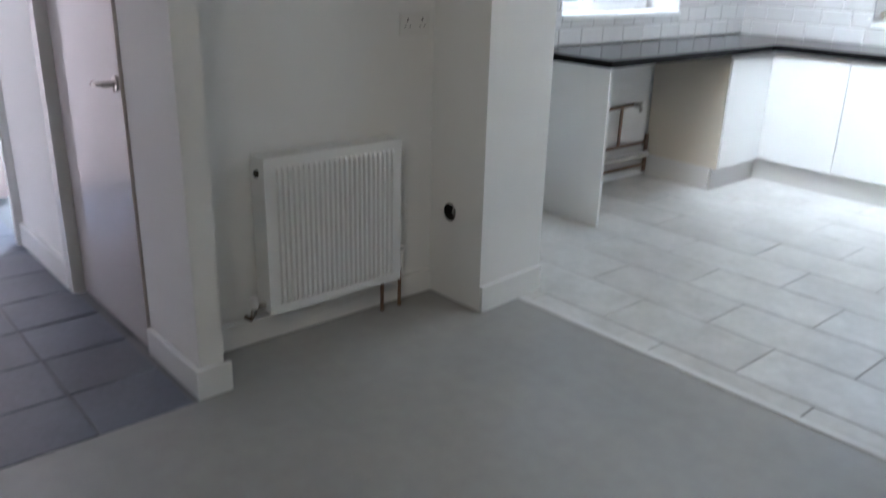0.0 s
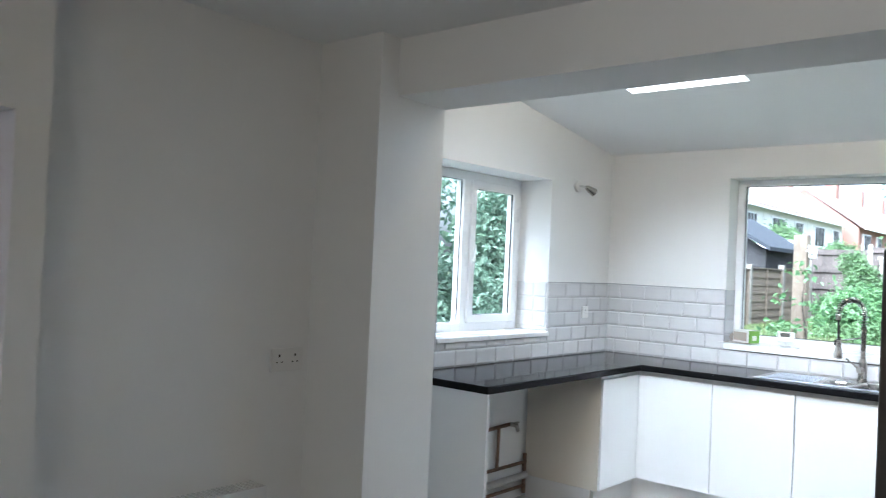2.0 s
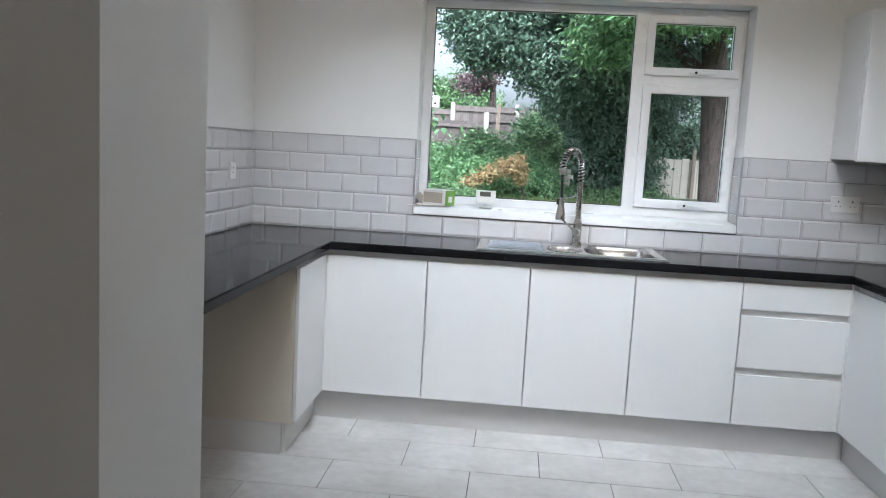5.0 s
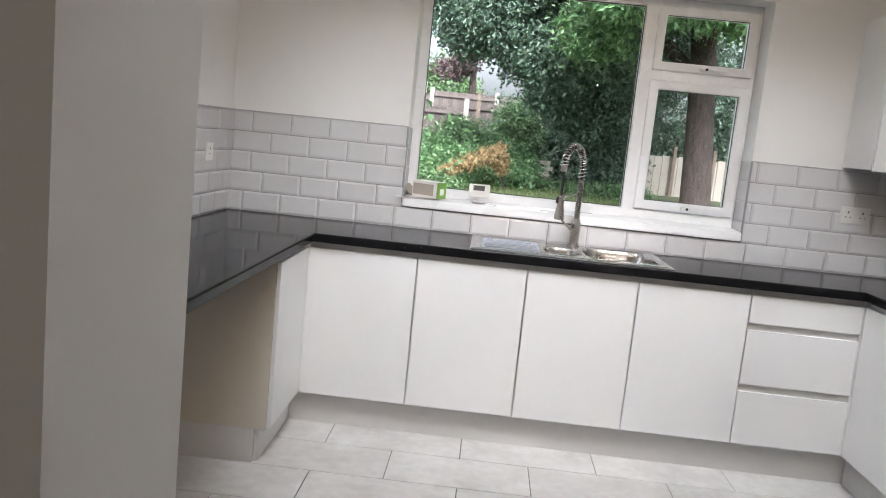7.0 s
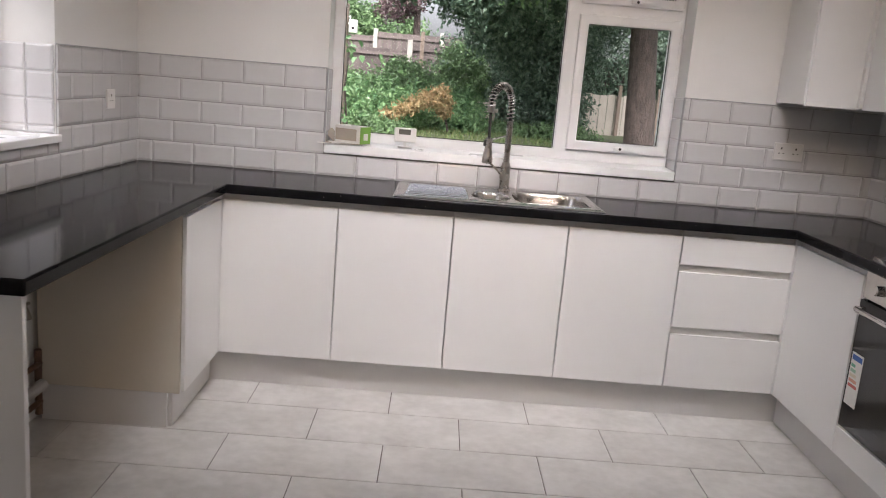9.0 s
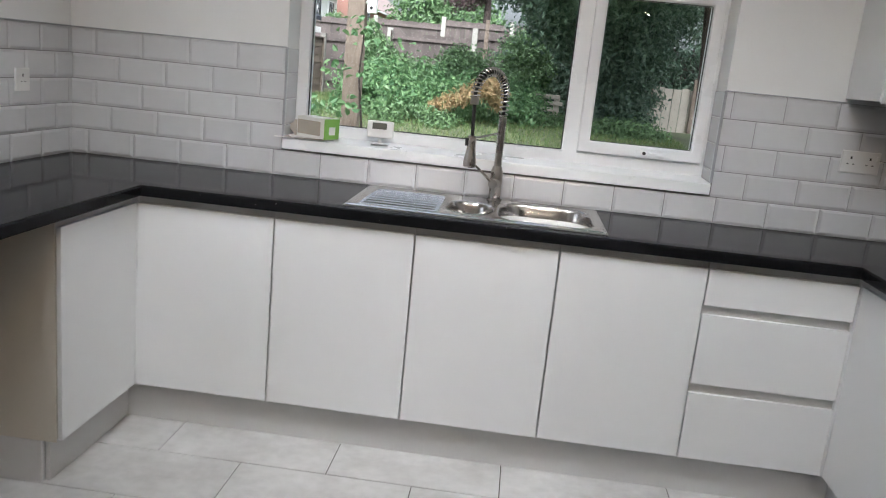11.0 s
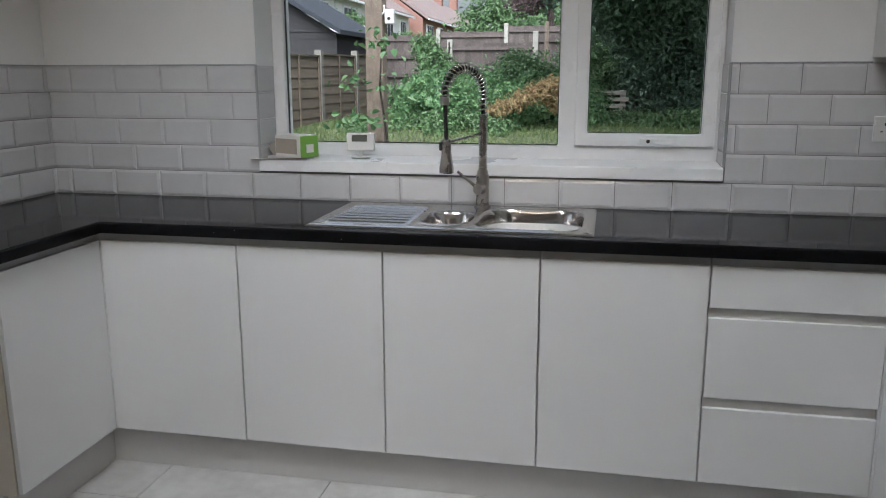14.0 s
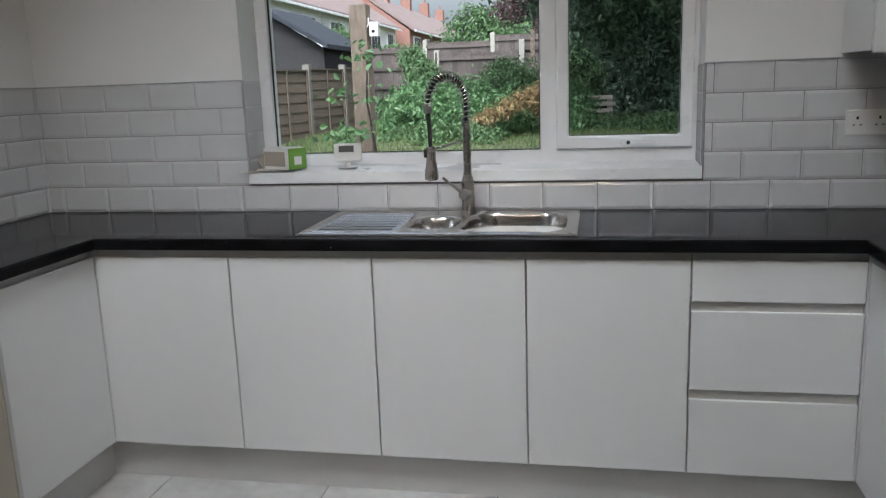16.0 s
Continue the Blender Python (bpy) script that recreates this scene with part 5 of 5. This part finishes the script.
for k, (a, b) in enumerate(((21.0, 28.4), (28.5, 35.9), (36.0, 43.4), (43.5, 50.9))):
    terrace_house(a, b, 11.0, 7, 0.9, 5.1, 7.7, RENDER, "white rendered terraced house with red-brown tiled roof")
for k, (a, b) in enumerate(((52.0, 59.4), (59.5, 66.9), (67.0, 74.4), (74.5, 82.0))):
    terrace_house(a, b, 10.3, 7, 0.9, 5.1, 7.7, BRICK, "red brick terraced house with tiled roof and white windows")
for k, (x, y, s_) in enumerate(((-9.3, 33.0, 0.9), (-8.4, 40.0, 0.7), (-2.5, 30.0, 1.15), (-0.9, 31.0, 1.3))):
    t_ = thing("far_tree", (x, y, 0.9), "round green tree among the far gardens", "tree", "far garden trees")
    part("trunk", tube([(x, y, 0.8), (x, y, 2.4)], [0.15, 0.1]), BARK, t_, "", True)
    leaves("crown", [(x, y, 2.1 + 0.8 * s_, 1.1 * s_, 1.0, 1.2 * s_), (x - 0.7 * s_, y, 2.2, 0.8 * s_, 0.8, 0.8 * s_), (x + 0.8 * s_, y, 2.3, 0.8 * s_, 0.8, 0.9 * s_)], 9000, 0.11, LEAF_MID, t_, 30 + k)

# hedge outside the side window
sdh = thing("side_hedge", (-3.9, 1.2, -0.15), "tall leafy hedge close outside the side window", "hedge")
part("stems", tube([(-3.9, 1.2, -0.2), (-3.9, 1.2, 2.0)], [0.08, 0.04], sides=8), BARK, sdh, "", True)
leaves("foliage", blobs(41, 34, (-4.2, -1.2, 0.3), (-3.6, 5.4, 2.5), 0.4, 0.65), 30000, 0.06, LEAF_TREE, sdh, 42)
leaves("dark_foliage", blobs(43, 22, (-5.0, -1.2, 0.3), (-4.5, 5.6, 2.5), 0.5, 0.7), 9000, 0.11, LEAF_DARK, sdh, 44)
leaves("autumn_leaves", [(-3.5, 0.6, 1.25, 0.3, 0.5, 0.4)], 300, 0.085, LEAF_DRY, sdh, 45)

# ---- tiles, last ----
TILES = {}


def tile_mesh(w, h, key, bevel, edge, mid, material, sides=(1, 1, 1, 1)):
    """A tile lying in x, z that faces -y, its edges bevelled on the sides named (left, right, low, high)."""
    k = (round(w, 3), round(h, 3), key, sides)
    if k not in TILES:
        bm = bmesh.new()
        l, r_, lo, hi = (bevel * s for s in sides)
        rings = []
        for d, e in ((0.0, 0.0), (edge, 0.0), (mid, 1.0)):
            rings.append([bm.verts.new((x, -d, z)) for x, z in ((l * e, lo * e), (w - r_ * e, lo * e), (w - r_ * e, h - hi * e), (l * e, h - hi * e))])
        for a, b in zip(rings, rings[1:]):
            for i in range(4):
                bm.faces.new((a[i], a[(i + 1) % 4], b[(i + 1) % 4], b[i]))
        bm.faces.new(rings[-1])
        TILES[k] = finish("tile", bm, material)
    return TILES[k]


def place_tile(me, m, parent):
    ob = new("tile", me)
    ob.parent = parent
    ob.matrix_basis = m


TW, TH, GAP = 0.1994, 0.1011, 0.0025
Z0 = 0.9115


def tiled(u0, u1, rows, shift, parent, to_world, skip=None, keep_rows=None):
    """Metro tiles in half bond along u0..u1 on a wall; to_world gives the matrix of a tile's lower corner."""
    for r in rows:
        z = Z0 + r * (TH + GAP)
        start = shift + (0.0 if r % 2 == 0 else (TW + GAP) / 2)
        k = math.floor((u0 - start) / (TW + GAP)) - 1
        while True:
            a = start + k * (TW + GAP)
            k += 1
            if a >= u1 - 0.004:
                break
            spans = [(max(a, u0), min(a + TW, u1))]
            if skip and z + TH > skip[2] + 0.01:
                s = spans.pop()
                spans = [(s[0], min(s[1], skip[0])), (max(s[0], skip[1]), s[1])]
                c, d, low = max(s[0], skip[0]), min(s[1], skip[1]), skip[2] - 0.002 - z
                if d - c > 0.008 and low > 0.012:
                    place_tile(tile_mesh(d - c, low, "metro", 0.011, 0.0035, 0.0075, METRO, (1, 1, 1, 0)), to_world(c, z), parent)
            for c, d in spans:
                if d - c > 0.008:
                    full = (1 if c == a else 0, 1 if abs(d - a - TW) < 1e-6 else 0, 1, 1)
                    place_tile(tile_mesh(d - c, TH, "metro", 0.011, 0.0035, 0.0075, METRO, full), to_world(c, z), parent)


back_grout = part("tile_grout", cells([0.0, 0.922, 2.672, RX], [0.912, 1.0215, 1.428], holes((0.922, 2.672, 1.0215, 2)), -0.003, -0.0005, along_x), GROUT, wall_back, "grey grout bed")
on_back = lambda u, z: Matrix.Translation((u, -0.003, z))
tiled(0.004, 0.920, range(2, 5), 0.112, back_grout, on_back)
tiled(0.004, RX - 0.004, range(2), 2.704, back_grout, on_back, skip=(0.920, 2.676, 1.0215))
tiled(2.676, RX - 0.004, range(2, 5), 2.704, back_grout, on_back)
left_grout = part("tile_grout", cells([-2.34, -2.03, -0.85, -0.002], [0.912, 1.058, 1.428], holes((-2.03, -0.85, 1.058, 2)), 0.0005, 0.003, along_y), GROUT, wall_left, "grey grout bed")
tiled(-2.34, -0.006, range(5), -0.226, left_grout, lambda u, z: Matrix.Translation((0.003, u, z)) @ pose(0, 0, 0, 0, 0, 90), skip=(-2.03, -0.85, 1.058))
right_grout = part("tile_grout", cells([-1.79, -0.004], [0.912, 1.428], lambda u, v: True, RX - 0.003, RX - 0.0005, along_y), GROUT, bpy.data.objects["wall_right"], "grey grout bed")
tiled(0.006, 1.79, range(5), 0.06, right_grout, lambda u, z: Matrix.Translation((RX - 0.003, -u, z)) @ pose(0, 0, 0, 0, 0, -90))
for r in range(5):
    z = Z0 + r * (TH + GAP)
    lo = max(z, 1.068)
    if z + TH - lo > 0.01:
        for m in (Matrix.Translation((0.923, -0.006, lo)) @ pose(0, 0, 0, 0, 0, 90), Matrix.Translation((2.671, 0.156, lo)) @ pose(0, 0, 0, 0, 0, -90)):
            place_tile(tile_mesh(0.162, z + TH - lo, "reveal", 0.008, 0.0035, 0.0065, METRO), m, back_grout)
        lo2 = max(z, 1.09)
        if z + TH - lo2 > 0.01:
            place_tile(tile_mesh(0.135, z + TH - lo2, "reveal", 0.008, 0.0035, 0.0065, METRO), Matrix.Translation((-0.25, -0.851, lo2)), left_grout)
            place_tile(tile_mesh(0.106, z + TH - lo2, "reveal", 0.008, 0.0035, 0.0065, METRO), Matrix.Translation((-0.112, -0.851, lo2)), left_grout)
structure("tile_trim", box(-0.0, 0.922, -0.0125, -0.0005, 1.4285, 1.4325), TILETRIM, "thin grey trim along the top of the tiles", "tile trim")
structure("tile_trim", box(2.672, 3.12, -0.0125, -0.0005, 1.4285, 1.4325), TILETRIM, "thin grey trim along the top of the tiles", "tile trim")
structure("tile_trim", box(0.0005, 0.0125, -0.85, -0.0127, 1.4285, 1.4325), TILETRIM, "thin grey trim along the top of the side wall tiles", "tile trim")


def floor_tile(x0, x1, y0, y1, parent, material, key, top=0.0):
    me = tile_mesh(x1 - x0, y1 - y0, key, 0.002, 0.004 + top, 0.005 + top, material)
    ob = new("tile", me)
    ob.parent = parent
    ob.matrix_basis = Matrix.Translation((x0, y0, -0.0045)) @ pose(0, 0, 0, -90, 0, 0)


FT, FH_ = 0.602, 0.2985
rows_y = [(-0.770 + 0.303 * k, k) for k in range(-9, 3)]
for y0, k in rows_y:
    ya, yb = max(y0 + 0.002, -3.30), min(y0 + 0.301, -0.02)
    if yb - ya < 0.02:
        continue
    xs = (0.758 if k % 2 == 0 else 1.061) - 0.606 * 3
    for j in range(9):
        a, b = max(xs + 0.606 * j + 0.002, 0.0), min(xs + 0.606 * (j + 1) - 0.002, RX)
        if b - a > 0.02:
            floor_tile(a, b, ya, yb, kitchen_floor, MARBLE, "floor")
for i in range(10):
    for j in range(4):
        x0, y0 = 0.97 - 0.302 * (i + 1), -4.80 - 0.302 * (j + 1)
        if x0 > -2.05:
            floor_tile(x0 + 0.003, x0 + 0.299, y0 + 0.003, y0 + 0.299, hall_floor, SLATE, "slate")
